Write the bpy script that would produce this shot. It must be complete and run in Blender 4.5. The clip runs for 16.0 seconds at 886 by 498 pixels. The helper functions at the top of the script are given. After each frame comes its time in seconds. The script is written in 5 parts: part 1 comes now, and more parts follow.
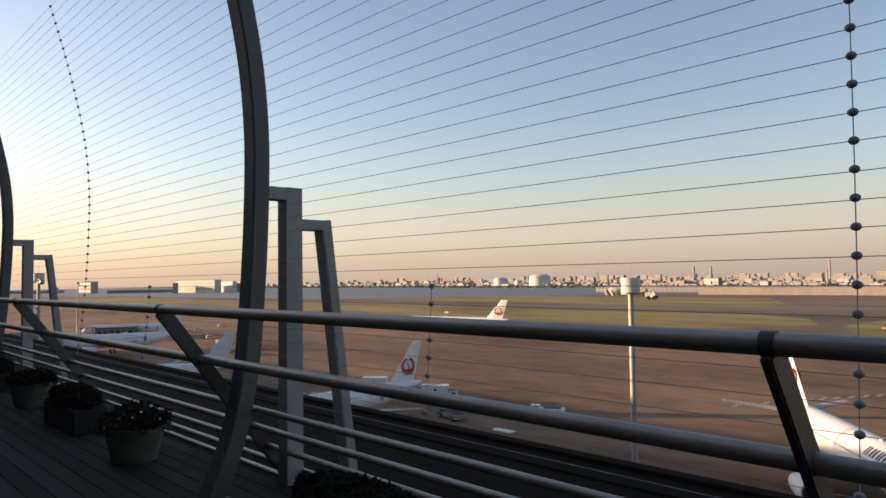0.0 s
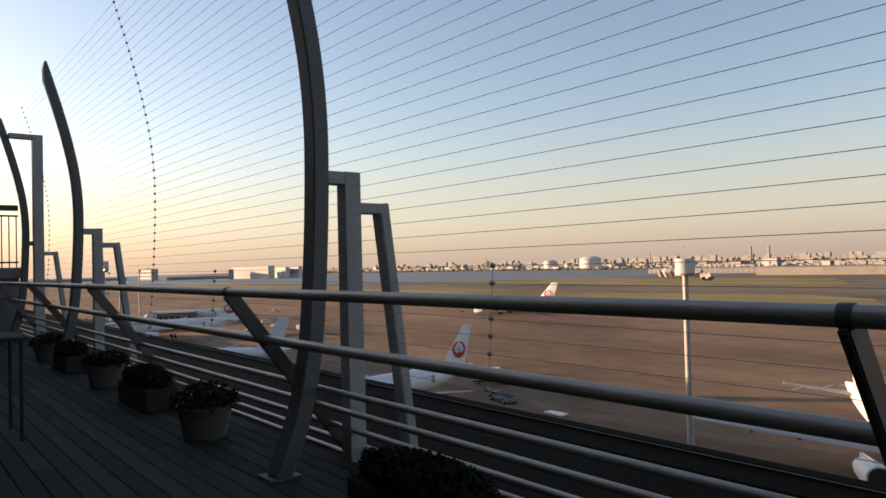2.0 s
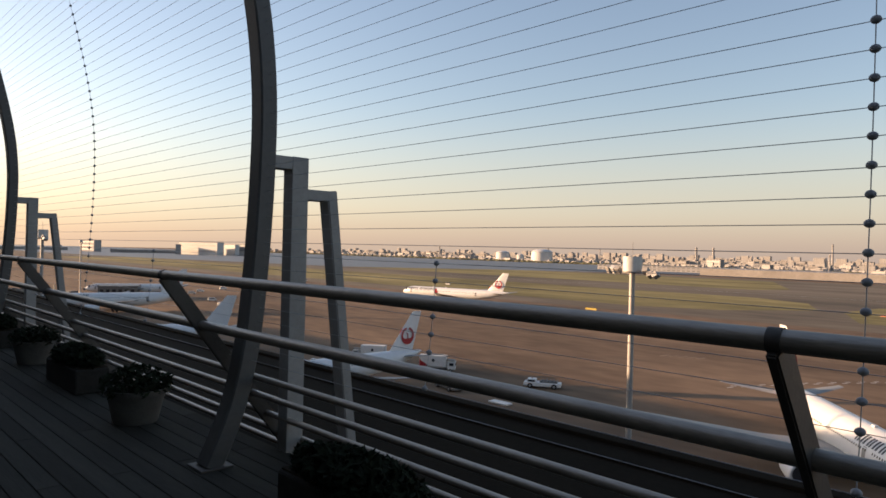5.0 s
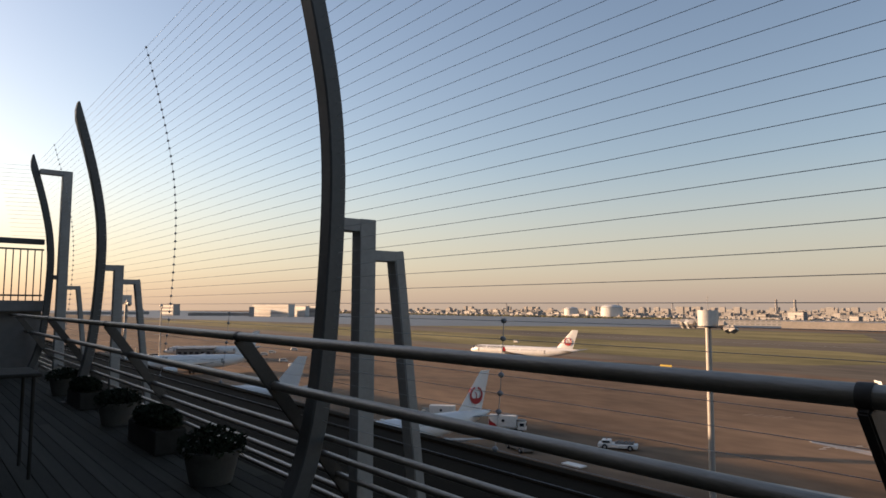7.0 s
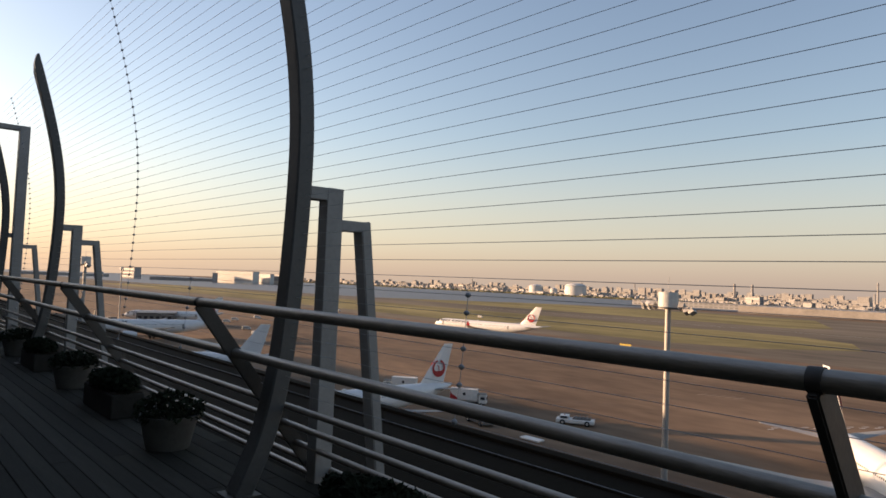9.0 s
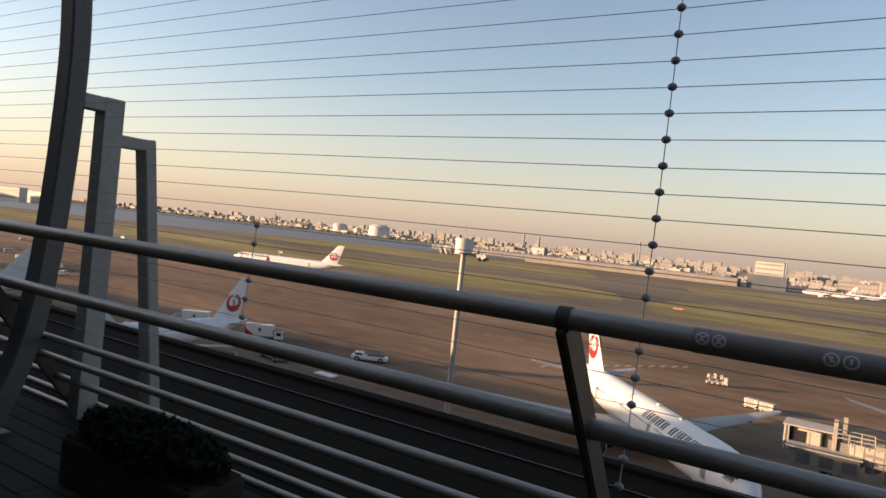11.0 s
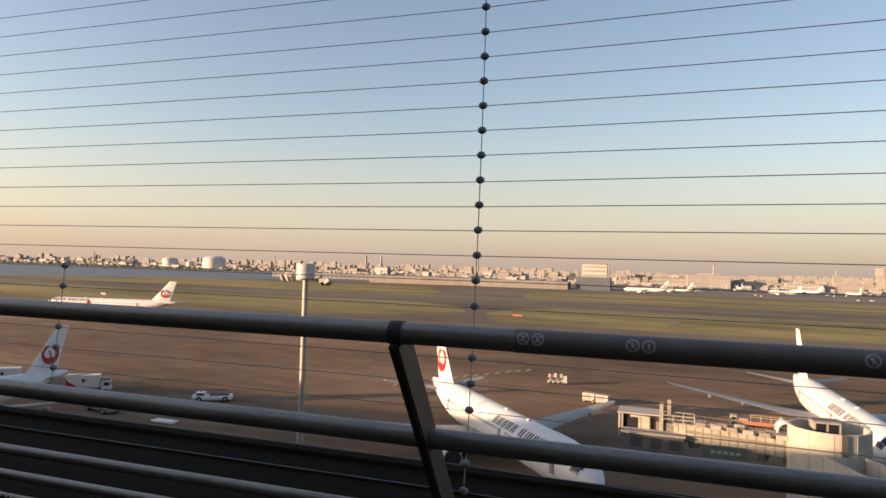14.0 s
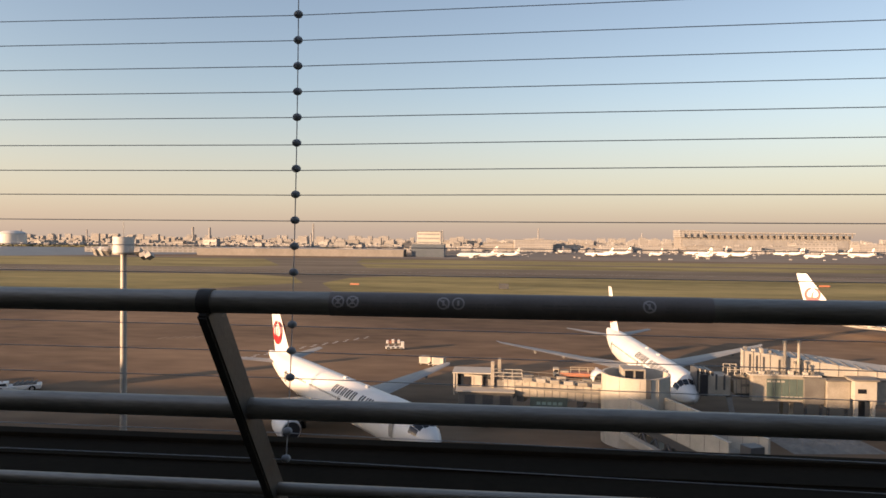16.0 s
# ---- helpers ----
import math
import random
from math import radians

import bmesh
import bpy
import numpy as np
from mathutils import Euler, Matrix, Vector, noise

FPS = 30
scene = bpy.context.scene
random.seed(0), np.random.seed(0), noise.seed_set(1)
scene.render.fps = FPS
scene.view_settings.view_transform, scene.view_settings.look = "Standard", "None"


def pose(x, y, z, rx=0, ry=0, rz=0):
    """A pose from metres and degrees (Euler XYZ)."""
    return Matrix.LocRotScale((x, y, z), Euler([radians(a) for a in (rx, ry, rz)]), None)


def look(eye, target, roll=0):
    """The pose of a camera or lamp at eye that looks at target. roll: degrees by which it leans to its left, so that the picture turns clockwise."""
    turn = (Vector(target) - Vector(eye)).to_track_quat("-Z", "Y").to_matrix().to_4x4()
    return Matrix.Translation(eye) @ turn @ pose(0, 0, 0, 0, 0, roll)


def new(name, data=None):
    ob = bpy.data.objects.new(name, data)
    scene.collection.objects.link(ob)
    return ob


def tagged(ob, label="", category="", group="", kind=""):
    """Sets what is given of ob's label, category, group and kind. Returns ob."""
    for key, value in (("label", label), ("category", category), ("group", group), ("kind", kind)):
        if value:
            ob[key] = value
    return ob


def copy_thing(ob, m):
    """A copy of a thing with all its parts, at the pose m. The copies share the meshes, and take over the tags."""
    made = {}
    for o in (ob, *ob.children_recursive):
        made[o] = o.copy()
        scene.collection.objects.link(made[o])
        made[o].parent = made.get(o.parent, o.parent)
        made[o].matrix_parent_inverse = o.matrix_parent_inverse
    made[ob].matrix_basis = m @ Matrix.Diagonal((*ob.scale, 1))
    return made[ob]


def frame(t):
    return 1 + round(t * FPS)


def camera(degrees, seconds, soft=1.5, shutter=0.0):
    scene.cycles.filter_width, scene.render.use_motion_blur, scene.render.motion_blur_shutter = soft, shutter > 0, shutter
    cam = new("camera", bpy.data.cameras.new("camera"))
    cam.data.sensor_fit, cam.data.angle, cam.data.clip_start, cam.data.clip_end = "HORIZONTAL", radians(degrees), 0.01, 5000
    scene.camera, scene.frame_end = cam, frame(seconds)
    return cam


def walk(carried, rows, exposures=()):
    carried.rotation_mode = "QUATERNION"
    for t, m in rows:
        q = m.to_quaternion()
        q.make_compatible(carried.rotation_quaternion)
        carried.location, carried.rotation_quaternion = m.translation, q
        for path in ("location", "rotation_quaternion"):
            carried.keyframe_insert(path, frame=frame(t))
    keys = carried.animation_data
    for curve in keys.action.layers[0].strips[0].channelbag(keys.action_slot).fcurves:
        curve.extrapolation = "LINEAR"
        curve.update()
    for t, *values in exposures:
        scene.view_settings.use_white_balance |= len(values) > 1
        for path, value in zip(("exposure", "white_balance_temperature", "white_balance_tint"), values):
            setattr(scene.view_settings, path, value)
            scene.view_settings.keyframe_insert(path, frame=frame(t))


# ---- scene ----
cam = camera(66.2, 16.0, soft=1.6)
PATH = [
    (0, (0.724, -1.957, 1.36), (-0.71, -0.566, 1.447), -0.8),
    (0.5, (0.725, -1.976, 1.365), (-0.746, -0.623, 1.45), -0.5),
    (1, (0.713, -1.994, 1.33), (-0.791, -0.678, 1.415), 0.7),
    (1.5, (0.716, -2.021, 1.345), (-0.754, -0.675, 1.514), 1.2),
    (2, (0.713, -2.036, 1.34), (-0.819, -0.751, 1.382), -1.5),
    (2.5, (0.706, -2.017, 1.35), (-0.776, -0.676, 1.407), -0.3),
    (3, (0.688, -1.999, 1.337), (-0.795, -0.657, 1.358), -0.2),
    (3.5, (0.697, -1.99, 1.361), (-0.779, -0.641, 1.331), 1.2),
    (6, (0.705, -1.947, 1.396), (-0.724, -0.548, 1.446), 1.5),
    (6.5, (0.716, -1.969, 1.392), (-0.842, -0.728, 1.57), 0.36),
    (7, (0.715, -1.971, 1.393), (-0.85, -0.736, 1.563), 0.25),
    (7.5, (0.703, -1.959, 1.391), (-0.851, -0.707, 1.515), 0.47),
    (8, (0.704, -1.971, 1.391), (-0.837, -0.7, 1.498), 1.05),
    (10.5, (0.712, -1.908, 1.387), (-0.585, -0.386, 1.371), 6.5),
    (11, (0.743, -1.897, 1.376), (-0.326, -0.207, 1.333), 6.0),
    (11.5, (0.769, -1.894, 1.375), (-0.127, -0.106, 1.398), 3.7),
    (12, (0.788, -1.91, 1.375), (-0.076, -0.106, 1.386), 2.5),
    (12.5, (0.779, -1.905, 1.372), (-0.052, -0.086, 1.406), 1.2),
    (13, (0.782, -1.888, 1.371), (-0.003, -0.048, 1.394), 1.5),
    (13.5, (0.786, -1.901, 1.373), (0.034, -0.048, 1.412), 1.9),
    (14, (0.794, -1.897, 1.372), (0.135, -0.009, 1.422), 1.7),
    (14.5, (0.804, -1.898, 1.367), (0.283, 0.033, 1.399), 1.8),
    (15, (0.816, -1.89, 1.371), (0.408, 0.068, 1.42), 1.6),
    (15.5, (0.823, -1.881, 1.368), (0.504, 0.093, 1.388), 1.9),
    (16, (0.855, -1.881, 1.356), (0.665, 0.11, 1.323), 0.5),
]
walk(cam, [(t, look(eye, target, roll)) for t, eye, target, roll in PATH], [(0, 1.07, 6750, 22), (3.5, 1.13, 6850, 23), (5.8, 1.1, 6800, 22), (7.2, 0.87, 6800, 22), (8.5, 1.0, 6800, 22), (11, 1.17, 6950, 22), (12.4, 1.2, 6950, 22), (14, 1.14, 7000, 22), (16, 1.13, 7050, 23)])

# ---------- light ----------
SUN_AZ, SUN_EL = 235.0, 8.5
world = bpy.data.worlds.new("world")
scene.world = world
world.use_nodes = True
wn = world.node_tree
sky = wn.nodes.new("ShaderNodeTexSky")
sky.sky_type = 'NISHITA'
sky.sun_disc = False
sky.sun_elevation = radians(SUN_EL)
sky.sun_rotation = radians(SUN_AZ)
sky.air_density, sky.dust_density, sky.ozone_density = 1.0, 1.1, 1.3
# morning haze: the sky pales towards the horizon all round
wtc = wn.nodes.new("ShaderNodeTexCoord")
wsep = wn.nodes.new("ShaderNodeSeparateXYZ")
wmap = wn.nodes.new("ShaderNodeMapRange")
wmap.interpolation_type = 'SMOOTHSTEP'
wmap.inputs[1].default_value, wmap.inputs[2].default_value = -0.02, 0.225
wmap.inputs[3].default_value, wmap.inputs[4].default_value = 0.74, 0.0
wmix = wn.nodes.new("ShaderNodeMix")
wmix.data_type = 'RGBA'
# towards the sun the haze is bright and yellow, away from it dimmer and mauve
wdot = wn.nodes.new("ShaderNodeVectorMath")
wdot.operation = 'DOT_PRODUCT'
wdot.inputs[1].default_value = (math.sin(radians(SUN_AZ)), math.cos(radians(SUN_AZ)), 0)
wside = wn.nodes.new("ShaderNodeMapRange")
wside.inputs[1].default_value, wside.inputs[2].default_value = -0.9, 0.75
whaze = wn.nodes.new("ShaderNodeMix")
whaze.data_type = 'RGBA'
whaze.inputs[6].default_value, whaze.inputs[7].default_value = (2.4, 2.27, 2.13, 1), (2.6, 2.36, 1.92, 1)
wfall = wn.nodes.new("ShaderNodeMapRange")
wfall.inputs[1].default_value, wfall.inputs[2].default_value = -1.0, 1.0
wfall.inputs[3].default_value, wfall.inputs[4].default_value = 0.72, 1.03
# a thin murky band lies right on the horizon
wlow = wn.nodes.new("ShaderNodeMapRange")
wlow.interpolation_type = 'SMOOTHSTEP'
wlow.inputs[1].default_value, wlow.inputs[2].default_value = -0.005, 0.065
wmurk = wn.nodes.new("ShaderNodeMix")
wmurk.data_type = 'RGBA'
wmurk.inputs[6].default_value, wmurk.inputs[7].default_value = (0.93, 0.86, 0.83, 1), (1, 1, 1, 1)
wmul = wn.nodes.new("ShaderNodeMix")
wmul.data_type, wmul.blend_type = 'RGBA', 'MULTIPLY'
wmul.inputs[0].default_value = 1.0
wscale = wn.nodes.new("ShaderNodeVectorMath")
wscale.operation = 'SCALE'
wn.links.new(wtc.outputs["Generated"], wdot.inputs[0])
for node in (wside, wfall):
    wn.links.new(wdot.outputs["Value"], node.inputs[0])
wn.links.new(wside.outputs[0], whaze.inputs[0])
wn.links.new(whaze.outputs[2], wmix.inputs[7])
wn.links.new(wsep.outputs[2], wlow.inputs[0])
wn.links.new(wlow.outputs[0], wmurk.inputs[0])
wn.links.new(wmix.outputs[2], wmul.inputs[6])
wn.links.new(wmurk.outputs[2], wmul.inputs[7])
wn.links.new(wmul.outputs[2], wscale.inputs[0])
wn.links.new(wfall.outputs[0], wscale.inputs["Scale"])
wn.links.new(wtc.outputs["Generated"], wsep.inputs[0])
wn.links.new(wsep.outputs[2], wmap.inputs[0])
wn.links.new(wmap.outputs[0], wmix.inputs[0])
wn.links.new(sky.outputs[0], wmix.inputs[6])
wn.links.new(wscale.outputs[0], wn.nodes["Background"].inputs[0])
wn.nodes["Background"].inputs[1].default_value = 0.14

sun_data = bpy.data.lights.new("sun", 'SUN')
sun_data.energy, sun_data.angle, sun_data.color = 5.0, radians(0.53), (1.0, 0.7, 0.41)
sun = new("sun", sun_data)
az, el = radians(SUN_AZ), radians(SUN_EL)
toward = Vector((math.sin(az) * math.cos(el), math.cos(az) * math.cos(el), math.sin(el)))
sun.matrix_world = look(tuple(toward * 50), (0, 0, 0))

# ---------- materials ----------
def mat(name, a, b=None, scale=4.0, rough=0.6, metal=0.0, bump=0.0, detail=6.0, stain=0.0, vary=0.0, stretch=(1, 1, 1)):
    """Two-scale noise between the colours a and b, with wear in the roughness and fine relief."""
    m = bpy.data.materials.new(name)
    m.use_nodes = True
    t = m.node_tree
    bs = t.nodes["Principled BSDF"]
    bs.inputs["Metallic"].default_value = metal
    if rough >= 0.72:
        bs.inputs["Specular IOR Level"].default_value = 0.12
    tc = t.nodes.new("ShaderNodeTexCoord")
    mp = t.nodes.new("ShaderNodeMapping")
    mp.inputs["Scale"].default_value = stretch
    t.links.new(tc.outputs["Object"], mp.inputs[0])
    n1 = t.nodes.new("ShaderNodeTexNoise")
    n1.inputs["Scale"].default_value, n1.inputs["Detail"].default_value = scale, detail
    n2 = t.nodes.new("ShaderNodeTexNoise")
    n2.inputs["Scale"].default_value, n2.inputs["Detail"].default_value = scale * 9.0, 4.0
    for n in (n1, n2):
        t.links.new(mp.outputs[0], n.inputs["Vector"])
    mix = t.nodes.new("ShaderNodeMath")
    mix.operation = 'MULTIPLY_ADD'
    mix.inputs[1].default_value = 0.35
    sc = t.nodes.new("ShaderNodeMath")
    sc.operation = 'MULTIPLY'
    sc.inputs[1].default_value = 0.65
    t.links.new(n1.outputs["Fac"], sc.inputs[0])
    t.links.new(n2.outputs["Fac"], mix.inputs[0])
    t.links.new(sc.outputs[0], mix.inputs[2])
    ramp = t.nodes.new("ShaderNodeValToRGB")
    ramp.color_ramp.elements[0].position, ramp.color_ramp.elements[1].position = 0.34, 0.66
    ramp.color_ramp.elements[0].color = (*a, 1)
    ramp.color_ramp.elements[1].color = (*(b or a), 1)
    t.links.new(mix.outputs[0], ramp.inputs[0])
    col = ramp.outputs[0]
    if vary:
        oi = t.nodes.new("ShaderNodeObjectInfo")
        hs = t.nodes.new("ShaderNodeHueSaturation")
        mr = t.nodes.new("ShaderNodeMapRange")
        mr.inputs[3].default_value, mr.inputs[4].default_value = 1 - vary, 1 + vary
        t.links.new(oi.outputs["Random"], mr.inputs[0])
        t.links.new(mr.outputs[0], hs.inputs["Value"])
        t.links.new(col, hs.inputs["Color"])
        col = hs.outputs[0]
    t.links.new(col, bs.inputs["Base Color"])
    rr = t.nodes.new("ShaderNodeMapRange")
    rr.inputs[3].default_value, rr.inputs[4].default_value = max(0.03, rough - 0.12), min(1, rough + 0.12)
    t.links.new(n1.outputs["Fac"], rr.inputs[0])
    t.links.new(rr.outputs[0], bs.inputs["Roughness"])
    if bump:
        bp = t.nodes.new("ShaderNodeBump")
        bp.inputs["Strength"].default_value, bp.inputs["Distance"].default_value = bump, 0.02
        t.links.new(n2.outputs["Fac"], bp.inputs["Height"])
        t.links.new(bp.outputs[0], bs.inputs["Normal"])
    return m

RAIL = mat("brushed_steel", (0.32, 0.28, 0.235), (0.52, 0.46, 0.39), 5, 0.46, 0.7, 0.1, detail=9, stretch=(0.5, 3, 3))
POST = mat("dark_post_paint", (0.06, 0.05, 0.041), (0.092, 0.078, 0.064), 5, 0.55, 0.0, 0.08)
RIB = mat("rib_paint", (0.066, 0.064, 0.06), (0.1, 0.098, 0.091), 3, 0.5, 0.0, 0.06)
FRAME = mat("frame_paint", (0.25, 0.24, 0.222), (0.34, 0.326, 0.303), 3, 0.5, 0.0, 0.06)
WIRE = mat("wire_steel", (0.42, 0.42, 0.425), (0.52, 0.52, 0.525), 20, 0.5, 0.3)
BEAD = mat("bead_rubber", (0.3, 0.302, 0.31), (0.38, 0.382, 0.39), 20, 0.7)
SLEEVE = mat("dark_label_film", (0.29, 0.235, 0.2), (0.37, 0.3, 0.26), 12, 0.6)
LABEL = mat("label_print", (0.8, 0.7, 0.66), (0.88, 0.78, 0.74), 30, 0.5)
DECK = mat("dark_deck_wood", (0.034, 0.032, 0.025), (0.057, 0.052, 0.042), 3, 0.85, 0, 0.3, vary=0.25, stretch=(0.25, 4, 4))
DECK_SUB = mat("deck_underlay", (0.015, 0.015, 0.015), (0.025, 0.025, 0.025), 3, 0.9)
CONC = mat("terminal_concrete", (0.2, 0.19, 0.18), (0.28, 0.27, 0.26), 0.6, 0.85, 0, 0.2)
# far darker than real roofing: the building's shade is put into this colour
ROOF = mat("roof_membrane_shaded", (0.0085, 0.0065, 0.0042), (0.0155, 0.012, 0.0082), 0.4, 0.9, 0, 0.2)
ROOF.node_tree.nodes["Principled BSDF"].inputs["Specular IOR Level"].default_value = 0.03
# white pots coloured dark grey, standing in for the deep shade on the deck
POT = mat("shade_dark_pot", (0.08, 0.076, 0.066), (0.13, 0.123, 0.108), 6, 0.7, 0, 0.1)
SOIL = mat("soil", (0.03, 0.022, 0.016), (0.05, 0.038, 0.026), 20, 0.95, 0, 0.5)
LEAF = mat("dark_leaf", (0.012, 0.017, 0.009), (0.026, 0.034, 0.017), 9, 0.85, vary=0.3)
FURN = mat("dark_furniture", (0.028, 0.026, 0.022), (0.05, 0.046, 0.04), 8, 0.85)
DARKSTEEL = mat("dark_steel_paint", (0.06, 0.062, 0.066), (0.09, 0.092, 0.097), 5, 0.5, 0.2)
APRON = mat("apron_concrete", (0.088, 0.05808, 0.03696), (0.2508, 0.169, 0.1082), 0.022, 0.9, 0, 0.1, detail=12, stretch=(0.45, 1, 1))
TAXI = mat("taxiway_asphalt", (0.09, 0.0738, 0.054), (0.2205, 0.18, 0.1323), 0.02, 0.9, 0, 0.1, detail=12, stretch=(0.25, 1, 1))
GRASS = mat("winter_grass", (0.1125, 0.0972, 0.0378), (0.3375, 0.2772, 0.1215), 0.025, 0.95, 0, 0.3, detail=12, stretch=(0.25, 1, 1))
WATER = mat("river_water", (0.09, 0.1, 0.11), (0.11, 0.12, 0.13), 0.03, 0.5, 0, 0.3)
LINE = mat("white_line_paint", (0.45, 0.43, 0.4), (0.6, 0.57, 0.52), 1, 0.8)
YLINE = mat("yellow_line_paint", (0.33, 0.25, 0.06), (0.42, 0.32, 0.09), 1, 0.8)
WHITE = mat("aircraft_white", (0.6138, 0.6092, 0.5952), (0.6882, 0.6835, 0.6696), 0.5, 0.34)
WING = mat("wing_grey", (0.21, 0.207, 0.198), (0.28, 0.276, 0.265), 0.5, 0.5)
BARE = mat("bare_aluminium", (0.5, 0.5, 0.5), (0.6, 0.6, 0.6), 2, 0.35, 0.8)
RED = mat("emblem_red", (0.33, 0.015, 0.02), (0.4, 0.02, 0.025), 2, 0.4)
BLACK = mat("black_print", (0.015, 0.015, 0.018), (0.025, 0.025, 0.03), 2, 0.4)
GLASS_D = mat("dark_window", (0.012, 0.014, 0.018), (0.02, 0.022, 0.028), 2, 0.12)
TYRE = mat("tyre_rubber", (0.015, 0.015, 0.015), (0.025, 0.025, 0.025), 5, 0.85)
BRIDGE = mat("bridge_cream", (0.225, 0.2025, 0.1665), (0.36, 0.324, 0.27), 0.6, 0.65, 0, 0.1)
BRIDGE_L = mat("bridge_pale", (0.352, 0.3256, 0.2772), (0.4576, 0.4224, 0.3652), 0.6, 0.65, 0, 0.1)
BRIDGE_G = mat("bridge_grey", (0.108, 0.1017, 0.0918), (0.171, 0.162, 0.1467), 0.6, 0.6, 0, 0.1)
SIGN_G = mat("sign_green", (0.06, 0.088, 0.08), (0.09, 0.125, 0.112), 1, 0.6)
SIGN_T = mat("sign_teal_print", (0.2, 0.3, 0.28), (0.26, 0.37, 0.345), 3, 0.6)
TRUCK_W = mat("truck_white", (0.5704, 0.552, 0.5152), (0.6808, 0.6624, 0.6256), 2, 0.45)
TRUCK_R = mat("truck_orange", (0.36, 0.13, 0.07), (0.45, 0.18, 0.1), 2, 0.5)
MASTM = mat("galvanised_mast", (0.27, 0.25, 0.23), (0.36, 0.34, 0.31), 1, 0.55, 0.3)
TANKM = mat("tank_paint", (0.48, 0.465, 0.44), (0.58, 0.565, 0.54), 0.05, 0.6)
def city(name, a, b, glazing, bay, storey):
    """Wall paint with rows of small windows, too far off to be told apart one by one."""
    m = mat(name, a, b, 0.02, 0.8, vary=0.14)
    t = m.node_tree
    bs = t.nodes["Principled BSDF"]
    wall = bs.inputs["Base Color"].links[0].from_socket
    tc = t.nodes.new("ShaderNodeTexCoord")
    sep = t.nodes.new("ShaderNodeSeparateXYZ")
    along = t.nodes.new("ShaderNodeMath")
    along.operation = 'ADD'
    comb = t.nodes.new("ShaderNodeCombineXYZ")
    brick = t.nodes.new("ShaderNodeTexBrick")
    brick.offset = 0.0
    brick.inputs["Color1"].default_value = brick.inputs["Color2"].default_value = (1, 1, 1, 1)
    brick.inputs["Mortar"].default_value = (0, 0, 0, 1)
    brick.inputs["Scale"].default_value = 1.0
    brick.inputs["Mortar Size"].default_value = storey * 0.27
    brick.inputs["Brick Width"].default_value, brick.inputs["Row Height"].default_value = bay, storey
    geo = t.nodes.new("ShaderNodeNewGeometry")
    gs = t.nodes.new("ShaderNodeSeparateXYZ")
    up = t.nodes.new("ShaderNodeMath")
    up.operation = 'LESS_THAN'
    up.inputs[1].default_value = 0.5
    both = t.nodes.new("ShaderNodeMath")
    both.operation = 'MULTIPLY'
    mix = t.nodes.new("ShaderNodeMix")
    mix.data_type = 'RGBA'
    mix.inputs[7].default_value = (*glazing, 1)
    t.links.new(tc.outputs["Object"], sep.inputs[0])
    t.links.new(sep.outputs[0], along.inputs[0])
    t.links.new(sep.outputs[1], along.inputs[1])
    t.links.new(along.outputs[0], comb.inputs[0])
    t.links.new(sep.outputs[2], comb.inputs[1])
    t.links.new(comb.outputs[0], brick.inputs["Vector"])
    t.links.new(geo.outputs["Normal"], gs.inputs[0])
    t.links.new(gs.outputs[2], up.inputs[0])
    t.links.new(up.outputs[0], both.inputs[0])
    t.links.new(brick.outputs["Color"], both.inputs[1])
    t.links.new(both.outputs[0], mix.inputs[0])
    t.links.new(wall, mix.inputs[6])
    t.links.new(mix.outputs[2], bs.inputs["Base Color"])
    return m

CITY_A = city("city_pale", (0.3036, 0.2926, 0.2806), (0.414, 0.4002, 0.3864), (0.21, 0.2, 0.195), 7.0, 4.2)
CITY_B = city("city_grey", (0.247, 0.2403, 0.2356), (0.342, 0.3325, 0.3259), (0.18, 0.176, 0.172), 9.0, 5.0)
CITY_C = city("city_brown", (0.2254, 0.2107, 0.196), (0.3136, 0.294, 0.2744), (0.16, 0.152, 0.146), 6.0, 4.0)
TREES = mat("bank_scrub", (0.08, 0.078, 0.045), (0.12, 0.115, 0.065), 0.1, 0.95, 0, 0.5)
CITY_W = mat("city_glazing", (0.22, 0.215, 0.21), (0.3, 0.29, 0.285), 0.05, 0.5)
FARAPRON = mat("far_apron_concrete", (0.153, 0.1305, 0.108), (0.234, 0.2025, 0.171), 0.02, 0.9, 0, 0.1, detail=10, stretch=(0.3, 1, 1))
LAMP = mat("lamp_white", (0.42, 0.41, 0.39), (0.52, 0.51, 0.48), 3, 0.5)

# ---------- mesh helpers ----------
def part(name, bm, material, parent=None, label=""):
    me = bpy.data.meshes.new(name)
    bm.to_mesh(me)
    bm.free()
    for m in (material if isinstance(material, (list, tuple)) else [material]):
        me.materials.append(m)
    ob = new(name, me)
    if parent:
        ob.parent = parent
    if label:
        ob["label"] = label
    return ob

def thing(name, label, category, m=None, group="", kind=""):
    ob = new(name)
    if m is not None:
        ob.matrix_world = m
    return tagged(ob, label, category, group, kind)

def smooth(ob, angle=40):
    for p in ob.data.polygons:
        p.use_smooth = True
    ob.data.set_sharp_from_angle(angle=radians(angle))
    return ob

def box(x0, x1, y0, y1, z0, z1, bev=0.0, bm=None):
    bm = bm or bmesh.new()
    r = bmesh.ops.create_cube(bm, size=1.0, matrix=Matrix.Translation(((x0 + x1) / 2, (y0 + y1) / 2, (z0 + z1) / 2)) @ Matrix.Diagonal((abs(x1 - x0), abs(y1 - y0), abs(z1 - z0), 1)))
    if bev:
        es = list({e for v in r["verts"] for e in v.link_edges})
        bmesh.ops.bevel(bm, geom=es, offset=bev, segments=2, affect='EDGES', profile=0.5)
    return bm

